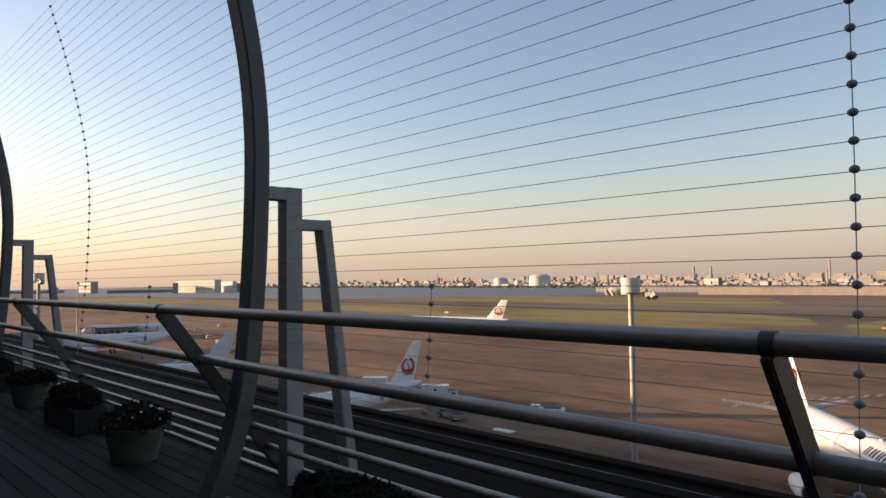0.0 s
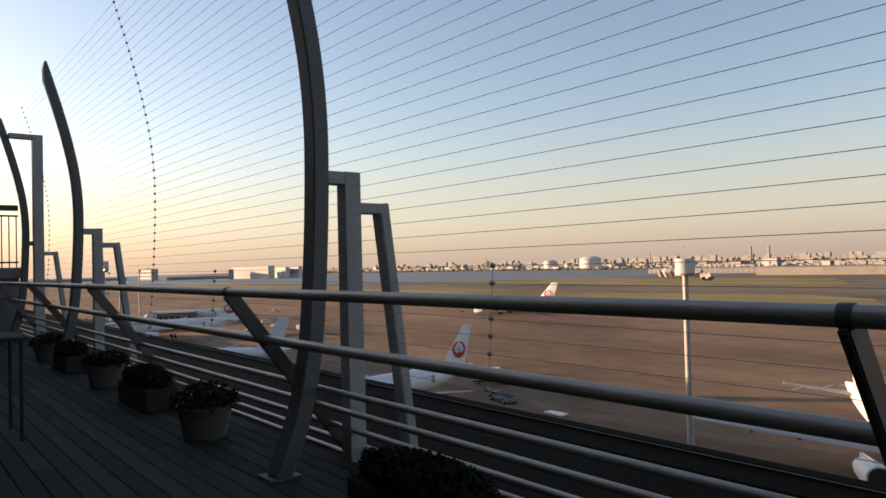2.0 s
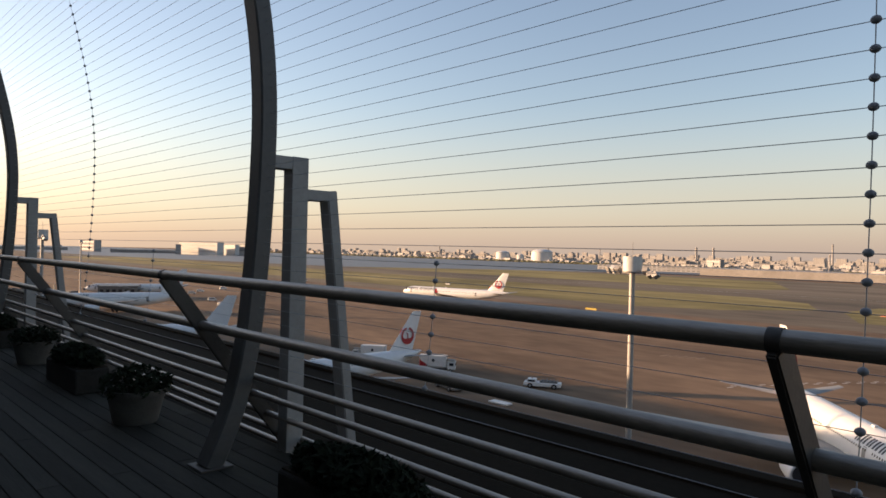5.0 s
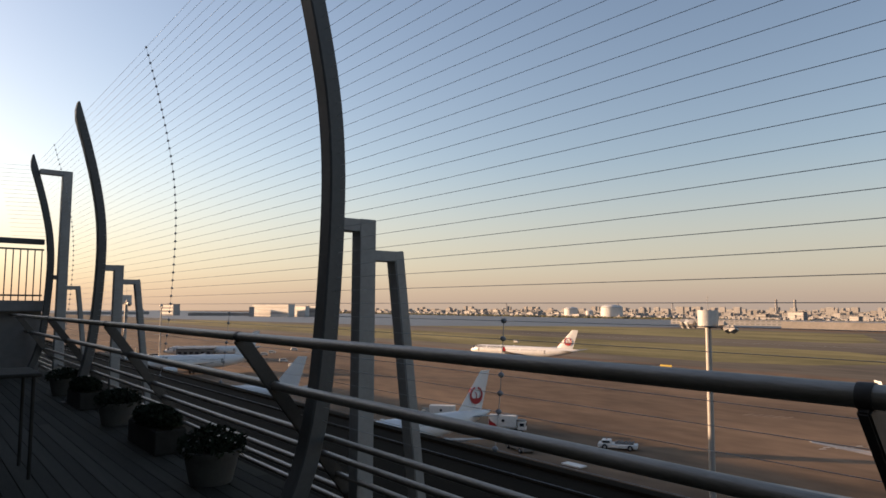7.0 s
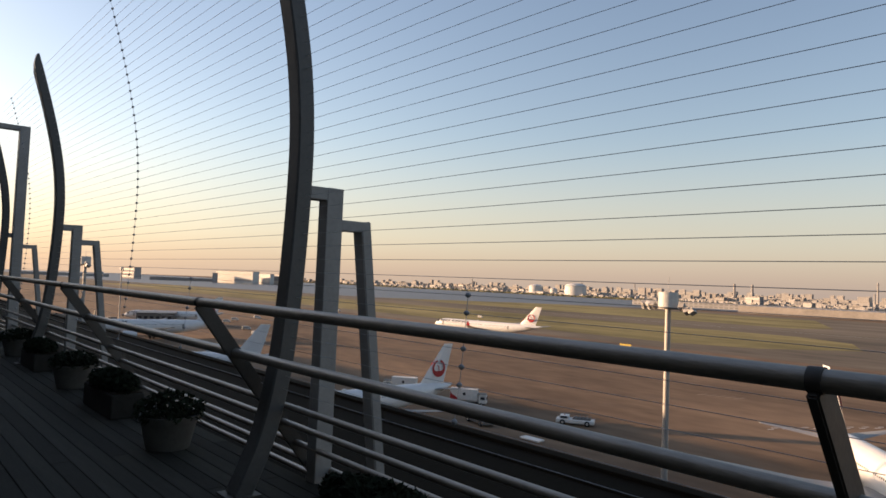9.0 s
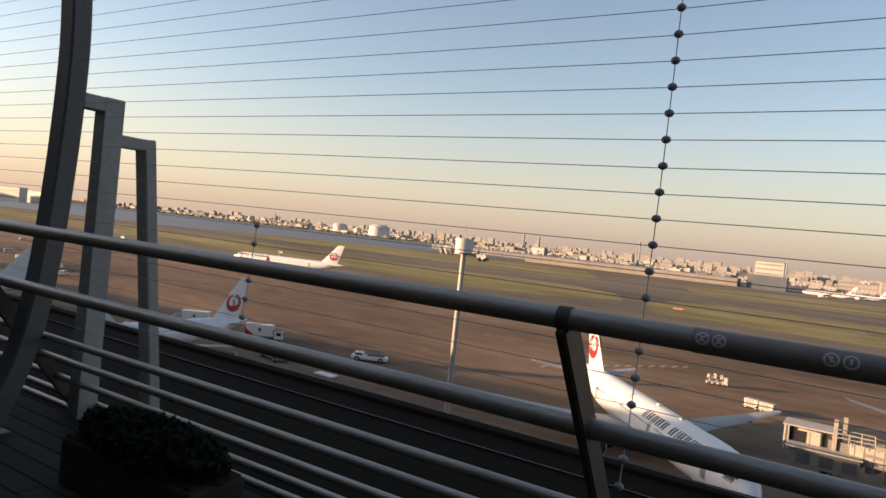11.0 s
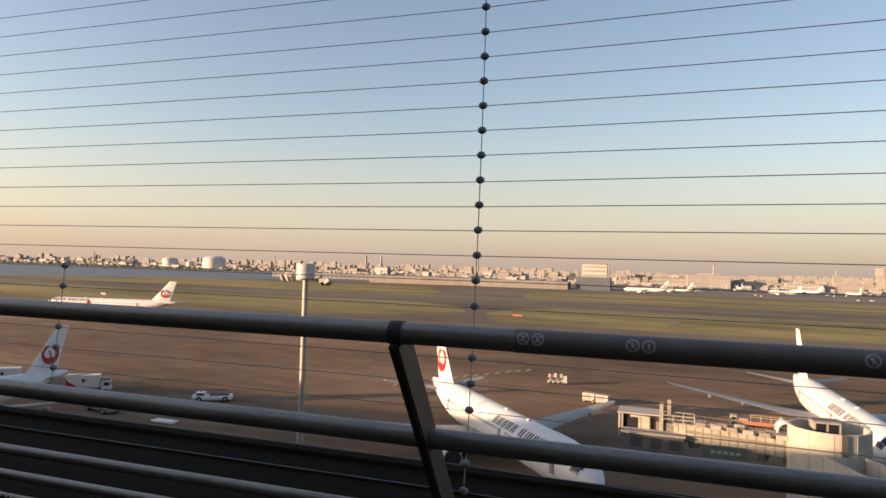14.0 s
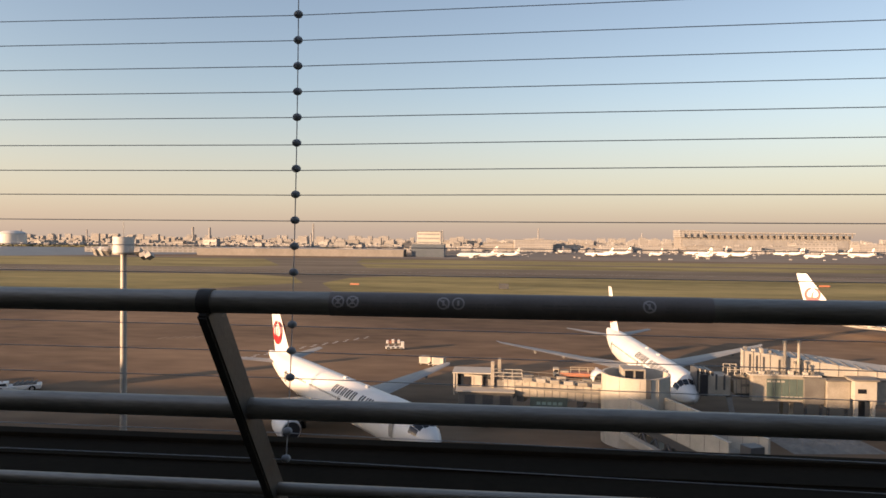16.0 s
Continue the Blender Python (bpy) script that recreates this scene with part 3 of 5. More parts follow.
def airliner(kind, m, group, L, D, span, H, label, gear=2.0, winglet=0.0, tip_red=False, engines=True, title=.38, wing=.34, dihedral=1.0, emblem=True):
    """A twin-jet airliner. Nose towards +x, centre over the origin, wheels on z = 0."""
    t = thing("airliner", label, "aircraft", m, group)
    zc = gear + D / 2
    nose, tail = L / 2, -L / 2
    R = D / 2
    secs = []
    for f, r, dz in ((0, .03, -.22), (.004, .16, -.21), (.012, .32, -.18), (.025, .5, -.13), (.045, .7, -.07), (.07, .86, -.025), (.1, .96, -.005), (.13, 1, 0), (.3, 1, 0), (.5, 1, 0), (.68, 1, 0), (.75, .95, .05), (.82, .8, .18), (.88, .62, .32), (.94, .38, .48), (.98, .2, .6), (1.0, .08, .66)):
        x = nose - f * L
        secs.append([(x, R * r * math.cos(a), zc + dz * R + R * r * math.sin(a)) for a in np.linspace(0, 2 * math.pi, 32, endpoint=False)])
    smooth(part("fuselage", rings(secs), WHITE, t), 60)
    fus = t.children[0]
    # cockpit panes, laid on the skin of the nose
    fs, rs, ds = (.012, .025, .045, .07, .1), (.32, .5, .7, .86, .96), (-.18, -.13, -.07, -.025, -.005)
    def skin(f, ang):
        r, dz = float(np.interp(f, fs, rs)) * 1.012, float(np.interp(f, fs, ds))
        return (nose - f * L + .02, R * r * math.cos(ang), zc + dz * R + R * r * math.sin(ang))
    for s in (-1, 1):
        for i in range(3):
            bm = bmesh.new()
            a0, a1 = 90 - s * (2 + 24 * i), 90 - s * (24.5 + 24 * i)
            f0, f1 = .031 + .003 * i, .049 + .004 * i
            grid = [[bm.verts.new(skin(f0 + (f1 - f0) * u / 2, radians(a0 + (a1 - a0) * v / 3))) for v in range(4)] for u in range(3)]
            for u in range(2):
                for v in range(3):
                    bm.faces.new((grid[u][v], grid[u][v + 1], grid[u + 1][v + 1], grid[u + 1][v]))
            bmesh.ops.recalc_face_normals(bm, faces=bm.faces)
            part("cockpit_window", bm, GLASS_D, fus)
    # cabin windows and doors, title bars
    for s in (-1, 1):
        bm = bmesh.new()
        a = radians(15)
        for i in range(int(L * 0.62 / 0.62)):
            x = nose - .13 * L - i * 0.62
            if i % 22 in (0, 1):
                continue
            y0, z0, y1, z1 = R * math.cos(a) * s * 1.008, zc + R * math.sin(a) * 1.008, R * math.cos(a + .1) * s * 1.008, zc + R * math.sin(a + .1) * 1.008
            bm.faces.new([bm.verts.new(p) for p in ((x - .12, y0, z0), (x + .12, y0, z0), (x + .12, y1, z1), (x - .12, y1, z1))])
        w = part("cabin_windows", bm, GLASS_D, fus)
        w["kind"] = "stuff"
        # lettering of the operator as plain slanted bars, one part a letter
        x = nose - (title if s < 0 else title - .33) * L
        d = 1 if s < 0 else -1
        for i, wd in enumerate((1.0, 1.2, 1.0, 1.2, 1.1, 0, 1.2, .5, 1.1, 1.0, .5, 1.1, 1.0, .9) if kind != "far" else ()):
            wd *= L / 49
            strokes = ((0, .3, 0, 1), (.48, .78, 0, 1)) if wd > .6 * L / 49 else ((.1, .6, 0, 1),)
            bm = bmesh.new()
            for u0, u1, v0, v1 in strokes if wd else ():
                for k in range(3):
                    va, vb = v0 + (v1 - v0) * k / 3, v0 + (v1 - v0) * (k + 1) / 3
                    bm.faces.new([bm.verts.new((x + d * (u * wd + .35 * v), R * 1.008 * math.cos(radians(28 + 26 * v)) * s, zc + R * 1.008 * math.sin(radians(28 + 26 * v)))) for u, v in ((u0, va), (u1, va), (u1, vb), (u0, vb))])
            bmesh.ops.remove_doubles(bm, verts=bm.verts, dist=.001)
            if wd:
                part("title_bar", bm, BLACK, fus)
            else:
                bm.free()
            x += (wd or 0.9) * 1.12 * d
        for f in (.1, .36, .72):
            x = nose - f * L
            bm = bmesh.new()
            for j in range(3):
                b0, b1 = radians(-14 + 13 * j), radians(-1 + 13 * j)
                k = R * (1.003 if f < .7 else .985)
                bm.faces.new([bm.verts.new(p) for p in ((x, k * math.cos(b0) * s, zc + k * math.sin(b0)), (x - 1.0, k * math.cos(b0) * s, zc + k * math.sin(b0)), (x - 1.0, k * math.cos(b1) * s, zc + k * math.sin(b1)), (x, k * math.cos(b1) * s, zc + k * math.sin(b1)))])
            part("door", bm, WING, fus)
    # wings
    root, hs = L * .2, span / 2
    xw = nose - wing * L
    zw = zc - .55 * R
    for s in (-1, 1):
        sw = .58 * hs
        secs = [foil(xw + 1.5, root * 1.08, 0, zw, .11), foil(xw - sw * .1, root * .9, s * R, zw, .11), foil(xw - sw * .36, root * .5, s * hs * .36, zw + hs * .035 * dihedral, .1), foil(xw - sw * .97, root * .17, s * hs * .97, zw + hs * .105 * dihedral, .09), foil(xw - sw * 1.03, root * .08, s * hs, zw + hs * .115 * dihedral, .08)]
        w = smooth(part("wing", rings(secs), WING, t, "pale grey swept wing"), 50)
        for f in (.3, .52, .72):
            xx = xw - sw * f - root * (1 - f) * .55
            bm = tube((xx + 1.2, s * hs * f, zw + hs * .1 * f * dihedral - .45), (xx - 2.2, s * hs * f, zw + hs * .1 * f * dihedral - .3), .28, 8, r2=.05)
            part("flap_fairing", bm, WING, w)
        if winglet:
            secs = [foil(xw - sw * .985, root * .16, s * hs * .985, zw + hs * .11, .06), foil(xw - sw * 1.06, root * .06, s * (hs + winglet * .2), zw + hs * .11 + winglet, .06)]
            part("winglet", rings(secs), RED if tip_red else WHITE, w)
        secs = [foil(tail + .155 * L, L * .1, 0, zc + .35 * R, .09), foil(tail + .03 * L, L * .035, s * span * .177, zc + .35 * R + 1.0, .08)]
        smooth(part("tailplane", rings(secs), WING, t, "pale grey tailplane"), 50)
        if engines:
            ex, ey, ez, er = xw - sw * .18 + root * .3, s * hs * .33, max(zw - .2 - D * .26, D * .27 + .55), D * .27
            secs = []
            for f, r in ((0, .86), (-.02, .94), (-.08, 1), (-.45, 1), (-.8, .82), (-1.0, .62)):
                secs.append([(ex + f * D * .95, ey + er * r * math.cos(a), ez + er * r * math.sin(a)) for a in np.linspace(0, 2 * math.pi, 24, endpoint=False)])
            e = smooth(part("engine", rings(secs), WHITE, t, "white engine nacelle"), 50)
            part("intake", tube((ex + .01, ey, ez), (ex + .03, ey, ez), er * .8, 20), BLACK, e)
            lip = bmesh.new()
            n = 24
            for i in range(n):
                a0, a1 = 2 * math.pi * i / n, 2 * math.pi * (i + 1) / n
                lip.faces.new([lip.verts.new((ex + dx, ey + er * r * math.cos(a), ez + er * r * math.sin(a))) for dx, r, a in ((.04, .8, a0), (.0, .9, a0), (.0, .9, a1), (.04, .8, a1))])
            part("intake_lip", lip, BARE, e)
            part("pylon", box(ex - D * .9, ex - D * .15, ey - .22, ey + .22, ez + er * .7, zw + .3), WHITE, e)
    # fin with its round emblem on both sides
    zf = zc + .75 * R
    fh = H - zf
    up = lambda c, xle, z: [(p[0], p[2] - z, z) for p in foil(xle, c, 0, z, .1)]
    fr_c, ft_c = L * .145, L * .052
    x_r, x_t = tail + .2 * L, tail + .055 * L
    fin = smooth(part("fin", rings([up(fr_c, x_r, zf - .4), up(ft_c, x_t, H)]), WHITE, t), 50)
    for s in (-1, 1) if emblem else ():
        f = .4
        cx, cz, r = (x_r - fr_c * .5) * (1 - f) + (x_t - ft_c * .5) * f, zf + fh * f, fh * .215
        yy = s * (fr_c * (1 - f) + ft_c * f) * (.052 if s > 0 else .045) + s * .12
        bm = bmesh.new()
        n = 28
        # an open ring: thick at the sides and below, open at the top
        for i in range(n):
            a0, a1 = radians(103 + 334 * i / n), radians(103 + 334 * (i + 1) / n)
            k = lambda a: .8 - .5 * max(0, -math.sin(a)) ** 1.6 - .06 * abs(math.cos(a))
            bm.faces.new([bm.verts.new((cx + q * r * math.cos(a), yy, cz + q * r * math.sin(a))) for q, a in ((k(a0), a0), (1, a0), (1, a1), (k(a1), a1))])
        for w0, z0, w1, z1 in ((-.1, -.3, -.06, .2), (-.06, .2, .18, .42)):
            bm.faces.new([bm.verts.new((cx + u * r, yy, cz + v * r)) for u, v in ((w0, z0), (w0 + .13, z0), (w1 + .13, z1), (w1, z1))])
        part("emblem", bm, RED, fin, "red round emblem")
    # gear
    for gx, gy in ((nose - .1 * L, 0), (nose - .52 * L, D * .85), (nose - .52 * L, -D * .85)):
        g = part("landing_gear", tube((gx, gy, .5), (gx, gy, gear + .6), .14, 10), BARE, t)
        for dx in ((0,) if gy == 0 else (-.75, .75)):
            for dy in (-.35, .35):
                part("wheel", tube((gx + dx, gy + dy - .17, .55), (gx + dx, gy + dy + .17, .55), .55, 16), TYRE, g)
    for fx in (.3, .42):
        part("antenna", box(nose - fx * L - .8, nose - fx * L, -.3, .3, zc + R - .05, zc + R + .28, .1), WHITE, fus)
    return t

def place(nose_xy, tail_xy, L):
    a, b = Vector((*nose_xy, 0)), Vector((*tail_xy, 0))
    d = (a - b).normalized()
    c = a - d * L / 2
    return pose(c.x, c.y, GROUND, 0, 0, math.degrees(math.atan2(d.y, d.x)))

W767 = dict(L=54.9, D=5.1, span=47.6, H=15.85, gear=1.9)
W777 = dict(L=63.7, D=6.2, span=60.9, H=18.5, gear=2.1)
A350 = dict(L=66.8, D=6.0, span=64.7, H=17.05, gear=2.1)
GR = "parked airliners at the gates"
airliner("b", place((-7.6, 82.3), (-47.2, 132.2), 63.7), GR, **dict(W777, gear=2.3), title=.42, wing=.391, dihedral=.52, label="white twin-jet airliner with red round tail emblem parked nose-in")
airliner("c", place((31.6, 113.2), (27.4, 181.0), 68.0), GR, **dict(W777, L=68.0), title=.42, wing=.39, label="large white airliner parked at a boarding bridge, nose half hidden")
airliner("a", place((-121.0, 55.0), (-122.5, 110.0), 54.9), GR, **W767, label="white airliner in terminal shade, red emblem on its fin")
airliner("e", place((148.5, 204.0), (101.5, 247.0), 63.7), GR, **dict(W777, H=19.5), label="white airliner parked at a far gate with a red emblem")
airliner("d", place((-324.2, 277.0), (-252.6, 294.8), 73.8), "", **dict(A350, L=73.8, H=18.2), winglet=2.2, tip_red=True, label="long white airliner standing on the taxiway in low sun")
airliner("g", place((-222.0, 52.0), (-187.0, 95.0), 54.9), GR, **W767, emblem=False, label="white airliner in shade by the terminal")
airliner("h", place((-330.0, 72.0), (-313.0, 131.0), 63.7), GR, **W777, label="white airliner parked far along the terminal")
airliner("i", place((-420.0, 120.0), (-395.0, 170.0), 54.9), GR, **W767, label="distant white airliner at the end of the terminal")
GF = "distant parked airliners"
for i, (x, y, hd, k) in enumerate(((-45, 1030, 175, 1), (-5, 1120, 165, 0), (210, 1330, 200, 0), (330, 1180, 100, 0), (445, 1480, 95, 1), (560, 1420, 185, 0), (640, 1300, 100, 1), (720, 1560, 190, 0), (110, 1420, 80, 0), (800, 1380, 175, 1), (900, 1500, 95, 0), (160, 1210, 185, 0), (270, 1270, 95, 0), (400, 1250, 170, 1), (520, 1210, 95, 0), (610, 1500, 90, 0), (690, 1240, 185, 0), (380, 1400, 190, 0))):
    airliner("far", pose(x, y, GROUND, 0, 0, hd if i < 2 else 55 + hd * .5), GF, **(W777 if k else W767), label="distant white airliner parked across the runway", engines=True)

# ---------- apron vehicles ----------
def wheels(t, pts, r=0.45, w=0.3):
    for x, y in pts:
        wh = part("wheel", tube((x, y - w / 2, r), (x, y + w / 2, r), r, 14), TYRE, t)
        part("rim", tube((x, y - w / 2 - .01, r), (x, y + w / 2 + .01, r), r * .5, 10), BARE, wh)

def catering_truck(x, y, rz, patch=True):
    t = thing("catering_truck", "white high-lift catering truck with a red patch on its box" if patch else "plain pale high-lift catering truck in the shade", "truck", pose(x, y, GROUND, 0, 0, rz))
    part("chassis", box(-4.4, 4.6, -1.0, 1.0, .6, 1.0, .03), BLACK, t)
    b = part("box_body", box(-4.5, 2.4, -1.25, 1.25, 1.35, 4.1, .06), TRUCK_W, t)
    for s in (-1, 1):
        if patch:
            outline = ((-4.44, 1.42), (-2.2, 1.42), (-2.9, 2.1), (-4.0, 2.7), (-4.44, 3.5))
            part("red_patch", rings([[(px, s * 1.255 + q, pz) for px, pz in outline] for q in (-.006, .008)]), RED, b)
        part("emblem", tube((-.9, s * 1.25, 2.9), (-.9, s * 1.265, 2.9), .38, 16), BLACK, b)
    c = part("cab", box(2.7, 4.7, -1.15, 1.15, .7, 2.7, .15), TRUCK_W, t)
    part("windscreen", box(4.69, 4.72, -1.0, 1.0, 1.65, 2.45), GLASS_D, c)
    for s in (-1, 1):
        part("side_window", box(3.2, 4.3, s * 1.155 - .01, s * 1.155 + .01, 1.65, 2.4), GLASS_D, c)
    part("platform", box(2.4, 4.6, -1.2, 1.2, 3.0, 3.12), BRIDGE_G, t)
    for s in (-1, 1):
        part("platform_rail", tube((2.4, s * 1.15, 4.0), (4.6, s * 1.15, 4.0), .04, 8), BRIDGE_G, t)
        part("lift_arm", bar((0, s * .9, 1.0), (0, s * .9 + .01, 1.4), 4.0, .12, bev=0), BARE, t)
    wheels(t, [(-3, -1), (-3, 1), (3.5, -1), (3.5, 1)])

def tow_tractor(x, y, rz, body=TRUCK_W, label="low white aircraft tow tractor standing on the apron"):
    t = thing("tow_tractor", label, "tow tractor", pose(x, y, GROUND, 0, 0, rz), "apron vehicles")
    part("body", box(-4.2, 4.2, -1.5, 1.5, .45, 1.3, .18), body, t)
    for i in range(5):
        part("deck_gear", tube((-3.4 + i * .8, -1.0, 1.75 + .12 * (i % 2)), (-3.0 + i * .8, 1.0, 1.7), .12, 8), DARKSTEEL, t)
    c = part("cab", box(1.4, 3.4, -1.25, 1.25, 1.3, 2.0, .15), body, t)
    part("windscreen", box(3.39, 3.43, -1.05, 1.05, 1.45, 1.88), GLASS_D, c)
    for s in (-1, 1):
        part("side_window", box(1.65, 3.15, s * 1.255 - .01, s * 1.255 + .01, 1.45, 1.88), GLASS_D, c)
    part("engine_cover", box(-3.4, .6, -1.1, 1.1, 1.3, 1.62, .1), BRIDGE_G, t)
    part("beacon", tube((2.4, 0, 2.0), (2.4, 0, 2.2), .12, 10), TRUCK_R, t)
    wheels(t, [(-2.7, -1.4), (-2.7, 1.4), (2.7, -1.4), (2.7, 1.4)], .6, .4)

def belt_loader(x, y, rz, m=TRUCK_W):
    t = thing("cargo_loader", "white and orange cargo loader standing on the apron", "loader", pose(x, y, GROUND, 0, 0, rz) @ Matrix.Scale(.76, 4), "apron vehicles")
    part("chassis", box(-3.4, 3.4, -1.2, 1.2, .5, 1.1, .08), TRUCK_W, t)
    part("deck", box(-3.3, 2.0, -1.35, 1.35, 2.1, 2.4, .05), BRIDGE_G, t)
    for x0, x1, z1, m_ in ((-3.1, -2.3, 3.4, m), (-2.0, -1.3, 3.0, TRUCK_R), (-1.1, -.2, 3.7, m), (.1, .7, 3.1, DARKSTEEL), (.9, 1.8, 3.5, m)):
        part("load_box", box(x0, x1, -1.1, .9, 2.41, z1, .06), m_, t)
    for x0 in (-2.9, -1.2, .6):
        part("side_hatch", box(x0, x0 + 1.0, -1.24, -1.2, .6, 1.05), BLACK, t)
    c = part("cab", box(2.1, 3.3, -1.2, .1, 1.1, 3.0, .1), TRUCK_W, t)
    part("window", box(3.29, 3.32, -1.1, 0, 1.9, 2.8), GLASS_D, c)
    for sx in (-2.6, -.4, 1.4):
        for s in (-1, 1):
            part("strut", tube((sx, s * 1.1, 1.0), (sx + .5, s * 1.1, 2.15), .09, 8), BARE, t)
            part("guard", tube((sx, s * 1.3, 2.4), (sx, s * 1.3, 3.3), .05, 6), TRUCK_R, t)
    for s in (-1, 1):
        part("guard_rail", tube((-3.2, s * 1.3, 3.3), (1.6, s * 1.3, 3.3), .05, 6), TRUCK_R, t)
    wheels(t, [(-2.4, -1.1), (-2.4, 1.1), (2.4, -1.1), (2.4, 1.1)])

def van(x, y, rz, body=TRUCK_W):
    t = thing("service_van", "small white service van on the apron", "van", pose(x, y, GROUND, 0, 0, rz), "apron vehicles")
    part("body", box(-2.3, 2.3, -.9, .9, .4, 1.2, .15), body, t)
    c = part("cabin", box(-2.2, 1.4, -.82, .82, 1.2, 1.95, .18), body, t)
    for s in (-1, 1):
        part("side_window", box(-1.8, 1.0, s * .825 - .01, s * .825 + .01, 1.3, 1.75), GLASS_D, c)
    part("windscreen", box(1.395, 1.42, -.7, .7, 1.28, 1.8), GLASS_D, c)
    wheels(t, [(-1.5, -.8), (-1.5, .8), (1.5, -.8), (1.5, .8)], .34, .22)

def container_cart(x, y, rz, m=TRUCK_W):
    t = thing("container_cart", "pale baggage container on a low cart", "container", pose(x, y, GROUND, 0, 0, rz), "baggage containers on the apron")
    part("cart", box(-1.7, 1.7, -.85, .85, .35, .5), BRIDGE_G, t)
    bm = bmesh.new()
    rings([[(-1.5, yy, zz) for yy, zz in ((-.78, .52), (.78, .52), (.78, 2.1), (-.78, 2.1))], [(1.0, yy, zz) for yy, zz in ((-.78, .52), (.78, .52), (.78, 2.1), (-.78, 2.1))], [(1.55, yy, zz) for yy, zz in ((-.78, 1.0), (.78, 1.0), (.78, 2.1), (-.78, 2.1))]], bm)
    part("container", bm, m, t)
    part("curtain", box(-1.1, .7, -.8, -.785, .65, 1.95), WING, t)
    wheels(t, [(-1.1, -.7), (-1.1, .7), (1.1, -.7), (1.1, .7)], .22, .15)

catering_truck(-124.5, 117.5, 38)
catering_truck(-148.5, 114.5, 220, False)
tow_tractor(-94.8, 122.5, 212)
tow_tractor(-106.9, 104.4, 165, BRIDGE_G, "grey low cargo tractor by the parked airliner")
belt_loader(-29.8, 182.5, 12)
container_cart(-18.6, 161.5, -20, BRIDGE_L)
container_cart(-15.4, 160.2, -20, BRIDGE_L)
def equipment_trailer(x, y, rz):
    t = thing("equipment_trailer", "long low orange equipment trailer with a pale cab", "trailer", pose(x, y, GROUND, 0, 0, rz), "apron vehicles")
    part("bed", box(-3.6, 4.8, -1.25, 1.25, .55, 1.25, .06), TRUCK_R, t)
    c = part("cab", box(-5.0, -3.7, -1.2, 1.2, .5, 2.1, .15), BRIDGE_L, t)
    part("windscreen", box(-4.8, -3.9, -1.23, -1.2, 1.35, 1.9), GLASS_D, c)
    part("rack", box(-3.4, -1.6, -1.1, 1.1, 1.25, 1.7, .05), BRIDGE, t)
    for s in (-1, 1):
        part("side_rail", tube((-1.2, s * 1.2, 2.15), (4.6, s * 1.2, 2.15), .06, 6), BRIDGE_L, t)
        for xx in (-1.2, .7, 2.6, 4.6):
            part("rail_post", tube((xx, s * 1.2, 1.25), (xx, s * 1.2, 2.15), .05, 6), BRIDGE_L, t)
    wheels(t, [(-4.2, -1.1), (-4.2, 1.1), (3.2, -1.1), (3.2, 1.1)])
equipment_trailer(16.2, 150.6, -4)
for x, y, r in ((-430, 420, 10), (-520, 330, 5), (70, 152, 20)):
    van(x, y, r)
sheet_t = thing("ground_sheet", "pale flat cover lying on the shaded apron", "cover", pose(-90.0, 102.5, GROUND))
part("cover", box(-2.4, 2.4, -1.0, 1.0, 0.06, 0.4, .08), TRUCK_W, sheet_t)
part("pallet", box(-2.3, 2.3, -.9, .9, 0, .06), BRIDGE_G, sheet_t)

# ---------- boarding bridges ----------
def tunnel(t, a, b, w, h, material, ribs=10, name="tunnel"):
    """A box tunnel from a to b (floor centres), with roof ribs and window strips."""
    a, b = Vector(a), Vector(b)
    d = (b - a)
    L = d.length
    m = Matrix.Translation(a) @ d.to_track_quat("X", "Z").to_matrix().to_4x4()
    def put(nm, bm, mt, par):
        bm.transform(m)
        return part(nm, bm, mt, par)
    body = put(name, box(0, L, -w / 2, w / 2, 0, h, .04), material, t)
    ribs = int(ribs * 1.6)
    for i in range(ribs):
        x = L * (i + .5) / ribs
        put("roof_rib", box(x - .07, x + .07, -w / 2 - .05, w / 2 + .05, -.05, h + .07), BRIDGE_G, body)
    for i in range(7):
        x, y, s = RNG.uniform(.06, .92) * L, RNG.uniform(-.8, .8), RNG.uniform(.25, .6)
        put("roof_unit", box(x - s * 1.3, x + s * 1.3, y - s * .6, y + s * .6, h + .07, h + .07 + s, .04), RNG.choice((BRIDGE, BRIDGE_G, DARKSTEEL)), body)
    for yy in (-.5, .15, .6):
        put("conduit", tube((.2, yy, h + .2), (L - .2, yy, h + .2), .07, 6), BRIDGE_G, body)
    for i in range(5):
        x = L * (.12 + .19 * i)
        put("under_box", box(x, x + RNG.uniform(.6, 1.6), -w * .42, w * .42, -RNG.uniform(.4, 1.1), 0), RNG.choice((BRIDGE_G, DARKSTEEL)), body)
    for s in (-1, 1):
        put("window_strip", box(L * .1, L * .9, s * (w / 2 + .012) - .01, s * (w / 2 + .012) + .01, h * .5, h * .68), BRIDGE_G, body)
        put("catwalk_rail", tube((0, s * (w / 2 - .1), h + .9), (L, s * (w / 2 - .1), h + .9), .04, 6), BRIDGE_G, body)
        for i in range(ribs + 1):
            put("stanchion", tube((L * i / ribs, s * (w / 2 - .1), h), (L * i / ribs, s * (w / 2 - .1), h + .9), .03, 5), BRIDGE_G, body)
    return body

